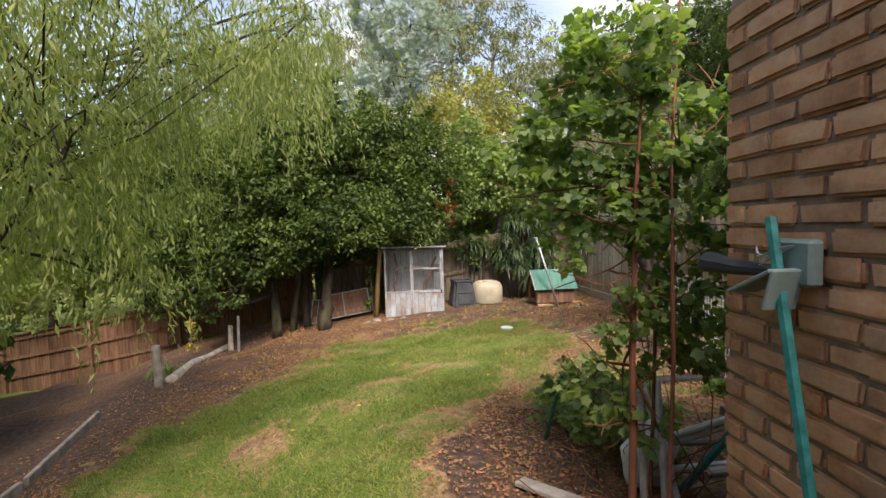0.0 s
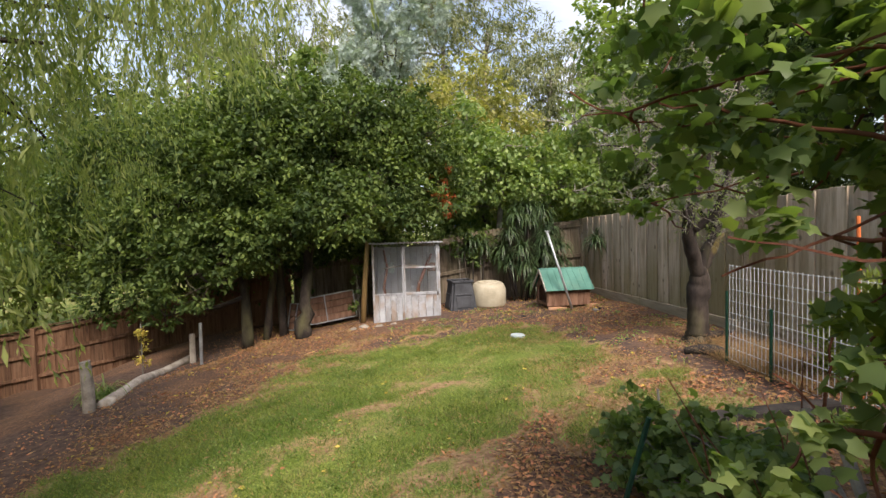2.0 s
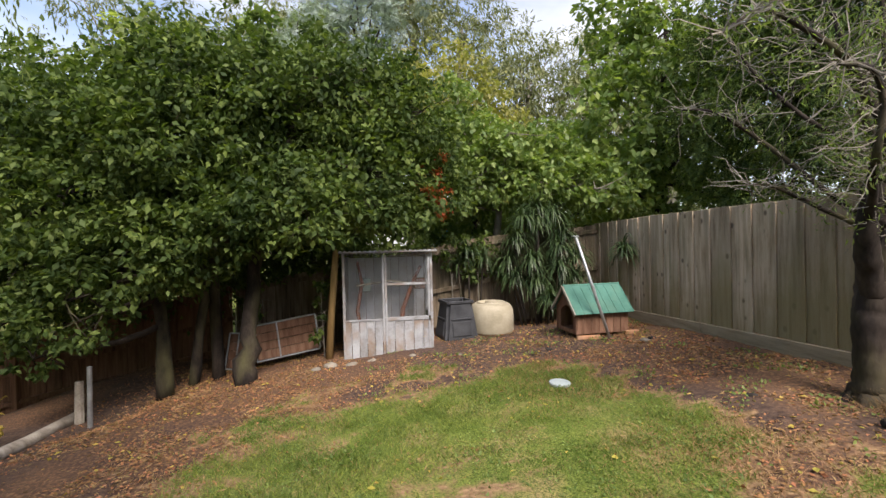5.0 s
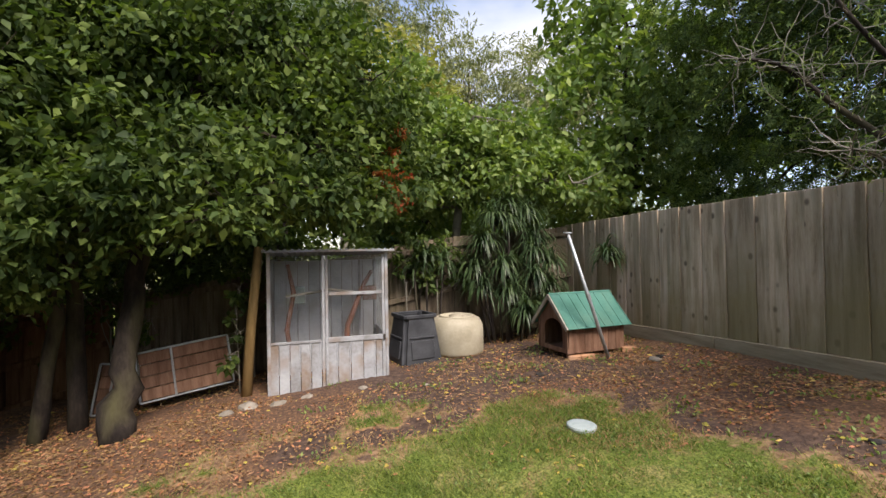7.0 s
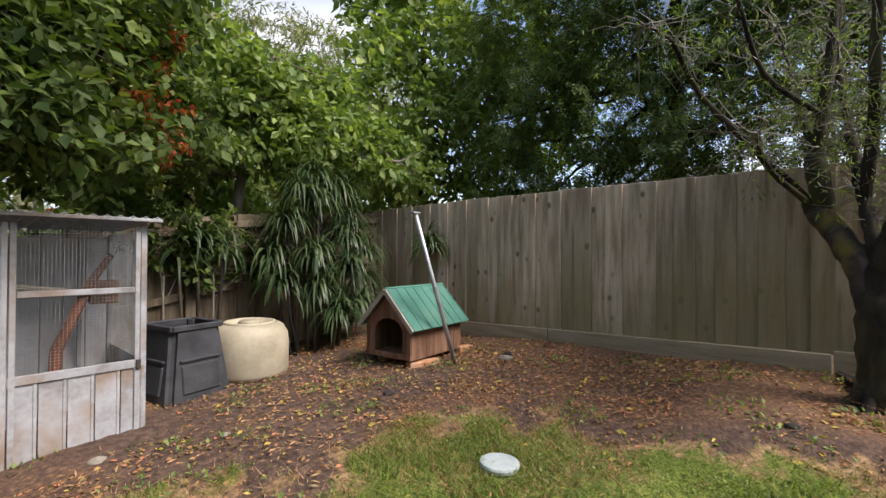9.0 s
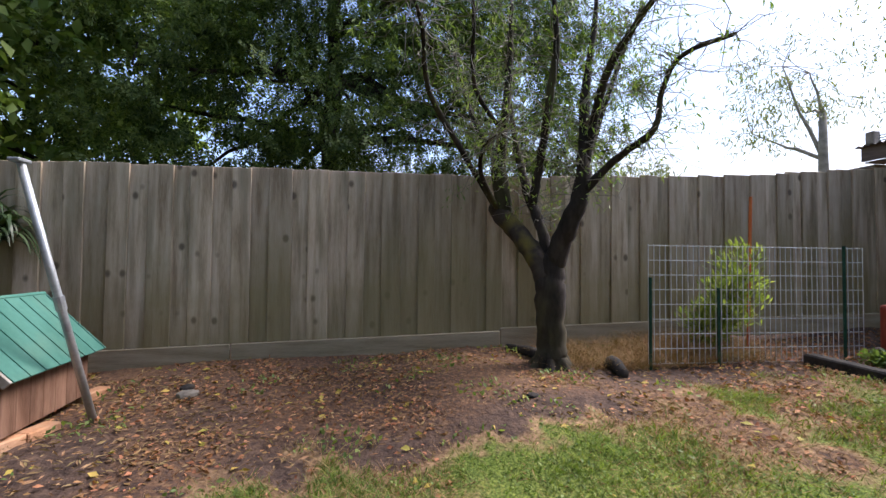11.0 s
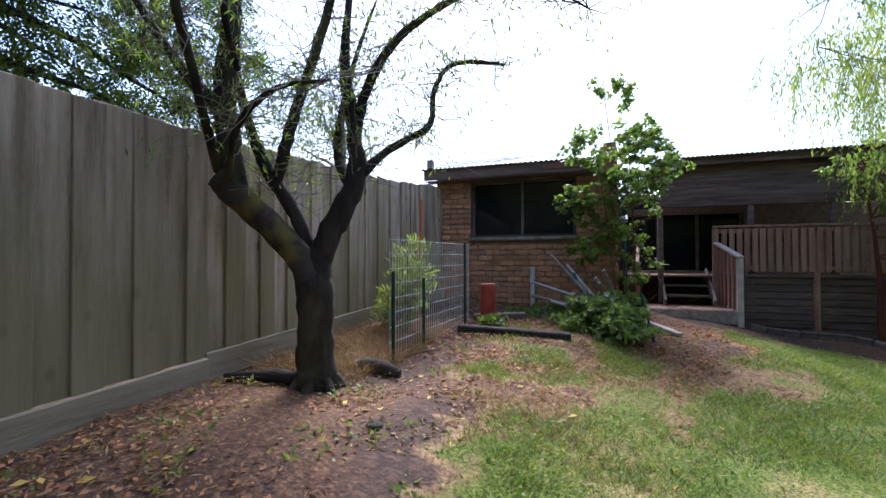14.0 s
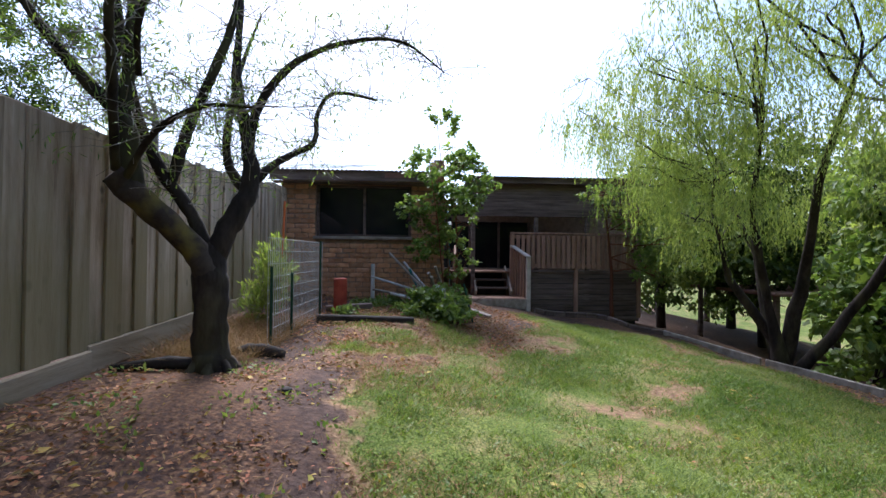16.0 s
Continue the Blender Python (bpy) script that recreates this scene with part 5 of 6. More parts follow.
# tree by the east fence, cut limb and sparse leaves
def bare_tree():
    b = g3(2.94, 6.51, -.05)
    t = thing("fence_tree", pose(*b), "dark-barked tree with a mossy cut limb, crooked branches and sparse leaves", "tree")
    B = np.array(b)
    r = np.random.default_rng(21)

    def T(bm, pts, seg=12, rough=.16):
        q = np.array(pts, float)
        q[:, 1] -= .07
        u = np.arange(len(q))
        fine, rad = [], []
        for f in np.linspace(0, len(q) - 1, 4 * (len(q) - 1) + 1):
            k = min(int(f), len(q) - 2)
            p0, p1, p2, p3 = q[max(k - 1, 0)], q[k], q[k + 1], q[min(k + 2, len(q) - 1)]
            g = f - k
            v = .5 * (2 * p1 + (p2 - p0) * g + (2 * p0 - 5 * p1 + 4 * p2 - p3) * g * g + (3 * p1 - p0 - 3 * p2 + p3) * g ** 3)
            fine.append(tuple(v[:3] - B + r.normal(0, max(v[3], .01) * .06, 3)))
            rad.append(max(v[3], .003))
        tube(bm, fine, rad, seg, rough)
        return fine
    bm = bmesh.new()
    T(bm, [(2.93, 6.58, .1, .19), (2.94, 6.58, .28, .145), (2.95, 6.58, .45, .122), (2.95, 6.58, .7, .115), (2.96, 6.58, .92, .125), (2.97, 6.57, 1.1, .1), (2.95, 6.55, 1.2, .07)])
    for k in range(7):
        a = k * .9
        T(bm, [(2.94 + .08 * math.cos(a), 6.58 + .08 * math.sin(a), .36, .05), (2.94 + .17 * math.cos(a), 6.58 + .17 * math.sin(a), .26, .036), (2.94 + .3 * math.cos(a), 6.58 + .3 * math.sin(a), .19, .014)], 7)
    part("trunk", bm, M["bark"], t, smooth=True)
    bm = bmesh.new()
    T(bm, [(2.96, 6.58, .88, .1), (3.0, 6.63, 1.06, .095), (3.1, 6.7, 1.23, .088), (3.26, 6.8, 1.43, .084), (3.38, 6.88, 1.56, .088), (3.43, 6.93, 1.63, .082)], 14, .22)
    part("cut_limb", bm, M["mossbark"], t, "mossy sawn-off limb", smooth=True)
    bm = bmesh.new()
    br = [
        [(3.34, 6.84, 1.5, .07), (3.37, 6.87, 1.7, .075), (3.37, 6.9, 1.9, .072), (3.43, 6.9, 2.05, .055), (3.59, 6.95, 2.22, .042), (3.72, 7.0, 2.4, .035), (3.85, 7.05, 2.6, .028), (4.01, 7.1, 2.9, .018), (4.05, 7.2, 3.3, .008)],
        [(3.38, 6.9, 1.92, .06), (3.39, 6.88, 2.15, .045), (3.38, 6.85, 2.42, .04), (3.4, 6.8, 3.0, .03), (3.35, 6.8, 3.6, .012)],
        [(3.42, 6.9, 1.98, .05), (3.5, 6.85, 2.3, .036), (3.5, 6.8, 2.7, .03), (3.6, 6.75, 3.4, .012)],
        [(2.97, 6.58, 1.08, .07), (3.05, 6.6, 1.32, .05), (3.13, 6.62, 1.48, .045), (3.28, 6.65, 1.7, .042), (3.4, 6.69, 2.0, .034), (3.46, 6.74, 2.35, .026), (3.52, 6.8, 2.95, .016)],
        [(3.22, 6.64, 1.62, .035), (3.17, 6.62, 1.85, .04), (3.1, 6.6, 2.11, .038), (2.95, 6.6, 2.46, .034), (2.8, 6.6, 2.9, .026), (2.7, 6.7, 3.5, .01)],
        [(2.96, 6.56, 1.1, .09), (2.87, 6.52, 1.3, .082), (2.78, 6.47, 1.5, .075), (2.74, 6.42, 1.7, .066), (2.78, 6.38, 1.95, .052), (2.82, 6.35, 2.15, .048), (2.91, 6.3, 2.54, .038), (2.92, 6.2, 3.25, .02), (2.95, 6.2, 3.8, .008)],
        [(2.78, 6.36, 1.94, .045), (2.77, 6.32, 2.15, .04), (2.71, 6.3, 2.34, .036), (2.56, 6.3, 2.56, .032), (2.37, 6.25, 2.74, .027), (2.0, 6.2, 2.9, .02), (1.6, 6.1, 2.95, .012), (1.25, 6.0, 2.75, .006)],
        [(2.73, 6.42, 1.66, .035), (2.63, 6.3, 1.82, .03), (2.5, 6.2, 1.94, .027), (2.35, 6.05, 2.09, .024), (2.33, 6.0, 2.37, .02), (2.19, 5.95, 2.55, .017), (1.84, 5.85, 2.53, .012)],
        [(2.79, 6.4, 1.62, .045), (2.95, 6.3, 1.8, .038), (3.02, 6.2, 2.1, .03), (3.0, 6.0, 2.7, .02), (2.9, 5.8, 3.3, .008)],
        [(3.4, 6.95, 1.66, .03), (3.2, 7.3, 2.1, .026), (3.0, 7.6, 2.5, .022), (2.6, 7.7, 2.8, .016), (2.3, 7.8, 2.85, .008)],
        [(3.36, 6.92, 1.6, .024), (3.05, 7.15, 1.85, .02), (2.75, 7.2, 2.0, .015), (2.45, 7.15, 2.02, .008)],
        [(3.3, 6.9, 2.3, .02), (3.1, 7.2, 2.6, .02), (2.7, 7.3, 3.0, .014), (2.5, 7.4, 3.4, .008)],
    ]
    ends = []
    for b_ in br:
        f = T(bm, b_, 9)
        ends += [np.array(p) for p in f[len(f) // 3:]]
    part("branch", bm, M["bark"], t, smooth=True, kind="stuff")
    bm = bmesh.new()
    tips = []
    for i in range(1050):
        p = ends[int(r.integers(len(ends)))]
        v = r.normal(size=3)
        v[2] = v[2] * .6 + .15
        v /= np.linalg.norm(v)
        q = p + v * r.uniform(.15, .6)
        pts = limb(bm, p, q, .0045, .0013, r, .3, 5, 3)
        tips += [np.array(x) for x in pts[2:]]
    part("twig", bm, M["greybark"], t, kind="stuff")
    tips = np.array(tips)
    c = tips[r.integers(len(tips), size=750)]
    c = c[c[:, 2] > 1.2]
    pts = np.repeat(c, 8, 0) + r.normal(0, .06, (len(c) * 8, 3))
    part("crown", leaf_mesh("crown", pts, np.tile([0, 0, -.3], (len(pts), 1)), .05, "thin", .9, .5, 8), M["leafmid"], t, kind="stuff")
    return t


bare_tree()
# trees behind the fences
tree("light_green_tree", g3(1.9, 13.0), "light green broadleaf tree leaning over the corner of the fence", [[(1.8, 13, 0, .1), (1.7, 12.9, 1.5, .08), (1.8, 12.6, 3, .05)], [(2.4, 13, 1, .05), (3, 12.6, 2.6, .03)]],
    [(1.6, 12.4, 3.0, 1.1, .9, .8), (2.6, 12.0, 2.7, .9, .8, .5), (1.3, 12.8, 3.5, 1.0, .9, .7), (2.5, 12.6, 3.3, 1.1, .9, .7), (3.4, 11.8, 2.6, .8, .7, .4), (.9, 13.2, 4.4, .7, .7, .7), (4.0, 12.2, 2.6, .7, .7, .5), (1.2, 12.9, 2.4, .6, .5, .4)], 13000, .13, M["leafmid"], M["greybark"], "oval", 9, .6, twigs=90)
tree("dense_tree", g3(6.0, 13.6), "tall dense green tree behind the grey fence", [[(6, 13.6, 0, .18), (6, 13.6, 3, .12), (6.2, 13.6, 6.5, .05)]],
    [(5.2, 13.2, 4.2, 1.7, 1.5, 1.6), (6.6, 12.6, 3.6, 1.8, 1.5, 1.3), (6.2, 13.6, 6.0, 1.7, 1.5, 1.3), (7.8, 12, 4.6, 1.7, 1.6, 1.6), (4.8, 13.4, 2.6, 1.2, 1, 1.0), (6.5, 12.4, 2.2, 1.6, 1, .9), (7.6, 12.6, 6.6, 1.5, 1.4, 1.2), (5.4, 13.6, 7.2, 1.2, 1.2, .9)], 17000, .19, M["leafmid"], M["bark"], "oval", 10, .2, twigs=60)
tree("cypress_tree", g3(6.6, 8.6), "dark feathery conifer behind the grey fence", [[(6.6, 8.6, 0, .2), (6.6, 8.6, 4, .12), (6.6, 8.6, 7, .04)]],
    [(6.0, 9.6, 3.6, 1.3, 1.6, 1.6), (6.2, 8.2, 3.4, 1.4, 1.5, 1.5), (6.6, 8.8, 5.6, 1.6, 1.9, 1.7), (5.9, 11, 3.8, 1.3, 1.3, 1.6), (6.6, 10.6, 5.6, 1.5, 1.6, 1.5), (6.0, 6.9, 3.4, 1.1, 1.1, 1.4), (6, 9.8, 2.2, 1.2, 1.8, .8), (6.8, 8.6, 7.4, 1.4, 1.6, 1.2), (6.0, 7.2, 5.0, 1.1, 1.1, 1.2), (6.5, 5.7, 3.8, 1.2, 1.1, 1.4), (6.8, 6.0, 5.6, 1.3, 1.2, 1.4), (6.3, 5.0, 2.9, .9, .8, .7), (6.6, 4.5, 4.4, 1.1, 1.0, 1.2), (6.9, 4.9, 6.4, 1.2, 1.2, 1.2), (6.4, 7.6, 6.6, 1.3, 1.3, 1.2)], 34000, .17, M["leafdark"], M["bark"], "spray", 11, .9, twigs=60, spread=.5)
for i, (x, y, s_) in enumerate(((8.7, -2.8, 1.75), (10.5, 1, .9), (2.5, -11, 1.1), (-3.5, -12, 1.2), (6, -13, .9))):
    z = gz(x, y)
    tree("gum_tree", (x, y, z), "distant grey-green gum tree beyond the roofs", [[(x, y, z, .15), (x, y, z + 2.6 * s_, .08)]],
        [(x, y, z + 3.1 * s_, 1.3 * s_, 1.3 * s_, .8 * s_), (x + .9 * s_, y, z + 2.8 * s_, .9 * s_, .9 * s_, .6 * s_)], 2600, .15, M["leafgum"], M["greybark"], "thin", 30 + i, .6, twigs=20, group="gum trees beyond the roofs")
tree("silver_tree", g3(-1.4, 14.5), "silvery blue-green wattle tree behind the aviary", [[(-1.4, 14.5, -.5, .13), (-1.3, 14.4, 3, .09), (-.9, 14.2, 5.6, .04)]],
    [(-1.1, 13.4, 6.4, 1.1, .9, .9), (-.6, 13.4, 7.6, 1.3, .9, .9), (-1.8, 13.2, 5.9, .9, .8, .6), (-1.9, 12.6, 5.2, .6, .6, .4), (-1.6, 13.4, 8.4, 1.1, .9, .8)], 8000, .16, M["leafsilver"], M["bark"], "spray", 12, .4, twigs=50)
tree("golden_tree", g3(.8, 18), "golden green tree behind the back fence", [[(.8, 18, -.5, .2), (.8, 18, 4, .1), (.9, 18, 6, .05)]],
    [(.4, 17.6, 5.4, 1.6, 1.3, 1.6), (1.6, 18.4, 6.6, 1.7, 1.4, 1.5), (2.8, 19, 5.2, 1.6, 1.3, 1.6), (4.4, 19, 4.6, 1.5, 1.2, 1.5), (-1.6, 17.5, 5.0, 1.4, 1.2, 1.1), (0, 17, 3.6, 1.2, 1, 1.2), (1.8, 17.6, 3.4, 1.5, 1, 1.4), (3.6, 18, 3.2, 1.5, 1, 1.5)], 15000, .18, M["leafgold"], M["greybark"], "oval", 13, .5, twigs=40)
for i, (x, y, h) in enumerate(((1, 27, 15.5), (3.6, 28, 16), (-3, 29, 15.5), (7, 27, 12), (-8, 29, 15), (10, 26, 11), (13.5, 24, 10.5), (-13, 27, 15))):
    z = gz(x, y)
    r2 = np.random.default_rng(50 + i)
    lb = [(x + r2.normal(0, 1.7), y + r2.normal(0, 1), z + h * f, 2.2, 1.8, 1.8) for f in np.linspace(.15, .97, 11)]
    tree("tall_gum_tree", (x, y, z), "tall grey-green gum tree standing beyond the back fence", [[(x, y, z, .35), (x, y, z + h * .5, .22), (x + .4, y, z + h * .85, .08)]], lb, 17000, .3, M["leafgum"], M["greybark"], "thin", 60 + i, .8, twigs=40, group="tall gum trees", spread=.6)
SLOPE = ((-8, 15, 2.2, 2.2), (-11, 12.9, 1.0, 2.0), (-5, 16.5, 3.8, 2.4), (-14, 8, 1, 2.4), (-9, 2.2, .6, 1.9), (-10, 18, 2.4, 2.6), (-15, 15, 2, 3), (-9.5, 7.5, .7, 1.5), (-12, 1, 1.2, 2.6), (-8.5, -4, .8, 2.0), (-6.5, 14.2, 1.3, 1.7), (-2.2, 15, 1.6, 1.8), (1.6, 14.6, 1.2, 1.3), (-5.5, 14.2, 3.0, 1.6), (-9.2, 14.4, 2.6, 1.8), (-3.0, 13.9, 3.5, 1.1), (4.6, 15.5, 1.4, 1.6), (-12.5, 16, 2.4, 2.6), (-18, 5, 2, 3), (-13, -5, 1.5, 2.8), (-7.6, -1.5, 1.2, 1.5), (-6.0, -3.6, 1.0, 1.6), (-8.0, -7.5, 1.6, 2.4), (-11, -9, 2, 3), (-6.6, 2.6, -.2, 1.1), (-12, -3, 1.5, 2.5), (-7.0, 4.8, .2, 1.1))
for i, (x, y, zc, w) in enumerate(SLOPE):
    z = gz(x, y)
    lb = [(x, y, zc + 1, w, w * .8, w * .8), (x + w * .7, y + .5, zc + .4, w * .7, w * .7, w * .6), (x - w * .6, y, zc + .2, w * .8, w * .7, w * .6), (x, y, zc + 2.6, w * .7, w * .6, w * .6), (x + w * .2, y, zc - .6, w * .9, w * .6, w * .5)]
    tree("slope_tree", (x, y, z), "leafy green tree on the slope beyond the yard", [[(x, y, z, .14), (x, y, zc + .5, .09), (x, y, zc + 2, .04)]], lb, 9000, .17, M[("leafmid", "leafwillow", "leafdark")[i % 3]], M["bark"], "oval", 80 + i, .4, twigs=40, group="trees on the slope")


# strappy plants by the corner
def straps(name, base, n, length, label, seed, spread=.5, trunk=.0, heads=((0, 0, 0),), w=.015):
    r = np.random.default_rng(seed)
    t = thing(name, pose(*base), label, "plant")
    if trunk:
        bm = bmesh.new()
        for h in heads:
            tube(bm, [(h[0] * .6, h[1] * .6, -.1), (h[0], h[1], h[2])], [.02, .014], 7, .3)
        part("stem", bm, M["bark"], t, smooth=True, kind="stuff")
    V, Fc = [], []
    for k in range(n):
        h = heads[k % len(heads)]
        a = r.uniform(0, 2 * math.pi)
        el = r.uniform(.15, 1.35)
        L = length * r.uniform(.6, 1.15)
        out = np.array([math.cos(a), math.sin(a), 0])
        side = np.array([-math.sin(a), math.cos(a), 0])
        p = np.array(h, float) + r.normal(0, .04, 3)
        d = out * math.cos(el) + np.array([0, 0, math.sin(el)])
        q0 = len(V)
        S = 6
        for s in range(S + 1):
            ww = w * (1 - (s / S) ** 2 * .9) * (.6 + .4 * min(1, s))
            V += [p - side * ww, p + side * ww]
            d = d + np.array([0, 0, -.5]) * (.4 + s * .22)
            d /= np.linalg.norm(d)
            p = p + d * L / S
        for s in range(S):
            Fc.append((q0 + 2 * s, q0 + 2 * s + 1, q0 + 2 * s + 3, q0 + 2 * s + 2))
    part("leaves", mesh_np("leaves", V, Fc, 4), M["strap"], t, kind="stuff")
    return t


straps("strappy_plant", g3(2.15, 11.45), 2200, .5, "large clump of dark strappy leaves filling the fence corner", 3, trunk=1,
    heads=[(-.45, .1, 1.5), (.0, .1, 1.85), (.5, .2, 1.6), (-.2, -.1, 1.15), (.3, -.1, 1.0), (.1, -.2, .45), (-.45, .1, .85), (.7, .1, 1.2), (.55, 0, .5), (0, .2, 2.1), (-.3, 0, 1.9), (.35, 0, 1.4), (-.1, 0, .75), (.75, .2, .8), (-.55, .2, 1.15), (.35, .2, 2.0)])
straps("fence_plant", (3.45, 10.9, 1.25), 90, .42, "small strappy plant hanging on the grey fence", 4, heads=[(0, 0, .15), (0, -.05, .05)], w=.017)
straps("yellowing_strap_plant", g3(.9, 11.9), 140, .5, "sparse strappy plant with yellowing leaves behind the bins", 5, trunk=1, heads=[(0, 0, 1.4), (.3, .05, 1.3), (-.2, 0, 1.2)], w=.015)


# ---- posts, edging, screens ----
def simple(name, bm, material, at, label, category, group="", smooth=False, rot=(0, 0, 0)):
    o = part(name, bm, material, None, smooth=smooth)
    o.matrix_world = pose(*at, *rot)
    return tagged(o, label, category, group)


simple("wooden_post", tubed([(0, 0, -.2), (0, 0, .3), (-.03, 0, .62)], [.07, .068, .06], 10, .15), M["greywood"], g3(-4.6, 7.2), "short bleached wooden post at the end of the log edging", "post")
simple("edging_log", tubed([(-4.5, 7.3, gz(-4.5, 7.3)), (-4.8, 8.6, gz(-4.8, 8.6) + .03), (-5.0, 9.6, gz(-5, 9.6) + .02), (-4.9, 10.4, gz(-4.9, 10.4) + .05)], [.09, .085, .08, .07], 9, .25), M["greywood"], (0, 0, 0), "long weathered log edging the bed", "log", smooth=True)
simple("garden_stake", tubed([(0, 0, -.2), (.02, 0, .8)], .03, 8), M["galv"], g3(-4.5, 9.9), "thin grey stake standing by the log edging", "stake")
simple("leaning_stub", tubed([(0, 0, -.2), (-.02, .05, .55)], [.06, .05], 8, .2), M["greywood"], g3(-4.8, 10.2), "rough wooden stub behind the stake", "post")
simple("yellow_post", tubed([(-.08, 0, -.2), (-.01, 0, .8), (.08, .02, 1.72)], [.06, .055, .05], 10, .1), mat("ochre_post", [(.13, .08, .03), (.23, .15, .06)], 4, .8, .4, 30, (3, 3, .5)), g3(-1.5, 10.72), "ochre round post standing by the aviary", "post", smooth=True)


def screen_frame(x0, x1, y, label, tilt):
    z = gz((x0 + x1) / 2, y)
    t = thing("old_screen", pose(x0, y, z + .03, -14, -tilt, 3), label, "screen")
    w, h = x1 - x0, .58
    for a, b in (((0, 0, 0), (w, 0, 0)), ((0, 0, h), (w, 0, h)), ((0, 0, 0), (0, 0, h)), ((w, 0, 0), (w, 0, h)), ((w * .37, 0, 0), (w * .37, 0, h))):
        part("frame_bar", beam(bmesh.new(), a, b, .022, .022, .003), M["galv"], t)
    for i in range(4):
        part("board", boxed((.02, .015, .02 + i * .14), (w - .02, .03, .15 + i * .14), .003), M["kennel"], t)
    return t


screen_frame(-2.75, -1.75, 11.15, "old metal-framed timber screen leaning against the fence", 9)
screen_frame(-3.3, -2.9, 11.3, "narrow metal-framed screen leaning beside the trunk", -6)

# edging from the steps down the west side of the lawn
EDGE = [(-1.0, .45), (-2.3, .55), (-3.4, 1.2), (-4.15, 2.9), (-4.4, 4.6), (-4.8, 6.2)]
for i, ((ax, ay), (bx, by)) in enumerate(zip(EDGE, EDGE[1:])):
    n = 6 if i < 2 else 1
    for j in range(n):
        p, q = j / n, (j + .96) / n
        ux, uy, vx, vy = ax + (bx - ax) * p, ay + (by - ay) * p, ax + (bx - ax) * q, ay + (by - ay) * q
        if i < 2:
            simple("edging_block", beam(bmesh.new(), (ux, uy, gz(ux, uy) + .03), (vx, vy, gz(vx, vy) + .03), .12, .14, .015), M["darkwood"], (0, 0, 0), "rough dark stone block edging the lawn by the deck", "garden edging", "blocks edging the lawn")
        else:
            simple("edging_sleeper", beam(bmesh.new(), (ux, uy, gz(ux, uy) + .03), (vx, vy, gz(vx, vy) + .03), .05, .14, .01), M["greywood"], (0, 0, 0), "weathered sleeper edging the lawn", "garden edging", "sleepers round the lawn")
simple("sleeper", beam(bmesh.new(), (2.66, 4.4, gz(2.66, 4.4) + .03), (1.5, 4.35, gz(1.5, 4.35) + .03), .12, .1, .012), M["burnt"], (0, 0, 0), "dark old sleeper retaining the bed by the house", "sleeper")
simple("sleeper", beam(bmesh.new(), (2.7, 3.7, gz(2.7, 3.7) + .05), (2.1, 3.5, gz(2.1, 3.5) + .06), .1, .08, .012), M["darkwood"], (0, 0, 0), "short broken sleeper in the bed by the house", "sleeper")
simple("charred_log", tubed([(-.2, .06, 0), (-.05, .02, .02), (.1, -.02, .02), (.2, -.07, 0)], [.035, .065, .075, .06], 10, .5), M["burnt"], g3(2.75, 6.05, .03), "charred log lying at the foot of the tree", "log", smooth=True)
simple("charred_log", tubed([(-.28, 0, 0), (0, .03, .02), (.33, .15, 0)], [.035, .05, .03], 9, .5), M["burnt"], g3(3.2, 6.55, .03), "charred log lying between the tree and the fence", "log", smooth=True)


# wire panels
def wire_panel(name, m, w, h, dx, dz, label, r=.0032, posts=(), flare=False):
    t = thing(name, m, label, "wire panel")
    bm = bmesh.new()
    k = 0
    while k <= w + 1e-6:
        tube(bm, [(k, 0, 0), (k, 0, h)], r, 5)
        k += dx
    part("upright_wire", bm, M["wire"], t, kind="stuff")
    bm = bmesh.new()
    k = 0
    while k <= h + 1e-6:
        tube(bm, [(0, .006, k), (w, .006, k)], r, 5)
        k += dz
    part("cross_wire", bm, M["wire"], t, kind="stuff")
    for x, z0, z1 in posts:
        part("star_picket", tubed([(x, -.03, z0), (x, -.03, z1)], .014, 6), M["darkgreen"], t, "dark green steel picket")
    return t


wire_panel("mesh_fence", Matrix.Translation((2.8, 5.74, gz(2.76, 5.9) + .04)) @ Matrix.Rotation(radians(-91.5), 4, "Z"), 2.0, .97, .05, .12, "galvanised wire mesh fence panel on dark green pickets", posts=((0, -.25, .7), (.6, -.25, .62), (1.78, -.2, .98)))
simple("red_drum", lathe([(.085, 0), (.09, .02), (.09, .44), (.08, .46), (.0001, .46)], 18), M["red"], g3(2.5, 3.75), "faded red metal drum standing by the wire fence", "drum")
simple("orange_pole", tubed([(0, 0, -.1), (-.05, 0, 1.4)], .014, 7), M["orange"], g3(3.05, 4.6), "rusty orange pole standing inside the wire fence", "pole")
simple("downpipe", tubed([(0, 0, -.1), (0, 0, .58)], .035, 12), M["whiteplastic"], (2.25, 1.98, .38), "short white plastic pipe standing against the brick wall", "pipe")
for i, (a, b) in enumerate((((2.25, 2.2, .75), (1.35, 2.5, .5)), ((2.2, 2.4, .55), (1.4, 2.6, .42)), ((1.9, 2.6, .5), (1.25, 2.75, .38)), ((1.95, 2.15, 1.15), (1.2, 2.9, .42)), ((1.7, 2.3, 1.0), (1.15, 3.0, .4)), ((1.6, 2.2, .8), (1.3, 3.1, .38)))):
    simple("plastic_pipe", tubed([a, b], .02, 8), M["greywood" if i % 2 else "whiteplastic"], (0, 0, 0), "weathered plastic pipe leaning in the heap by the wall", "pipe", "pipes heaped by the wall")
bm = bmesh.new()
rc = np.random.default_rng(44)
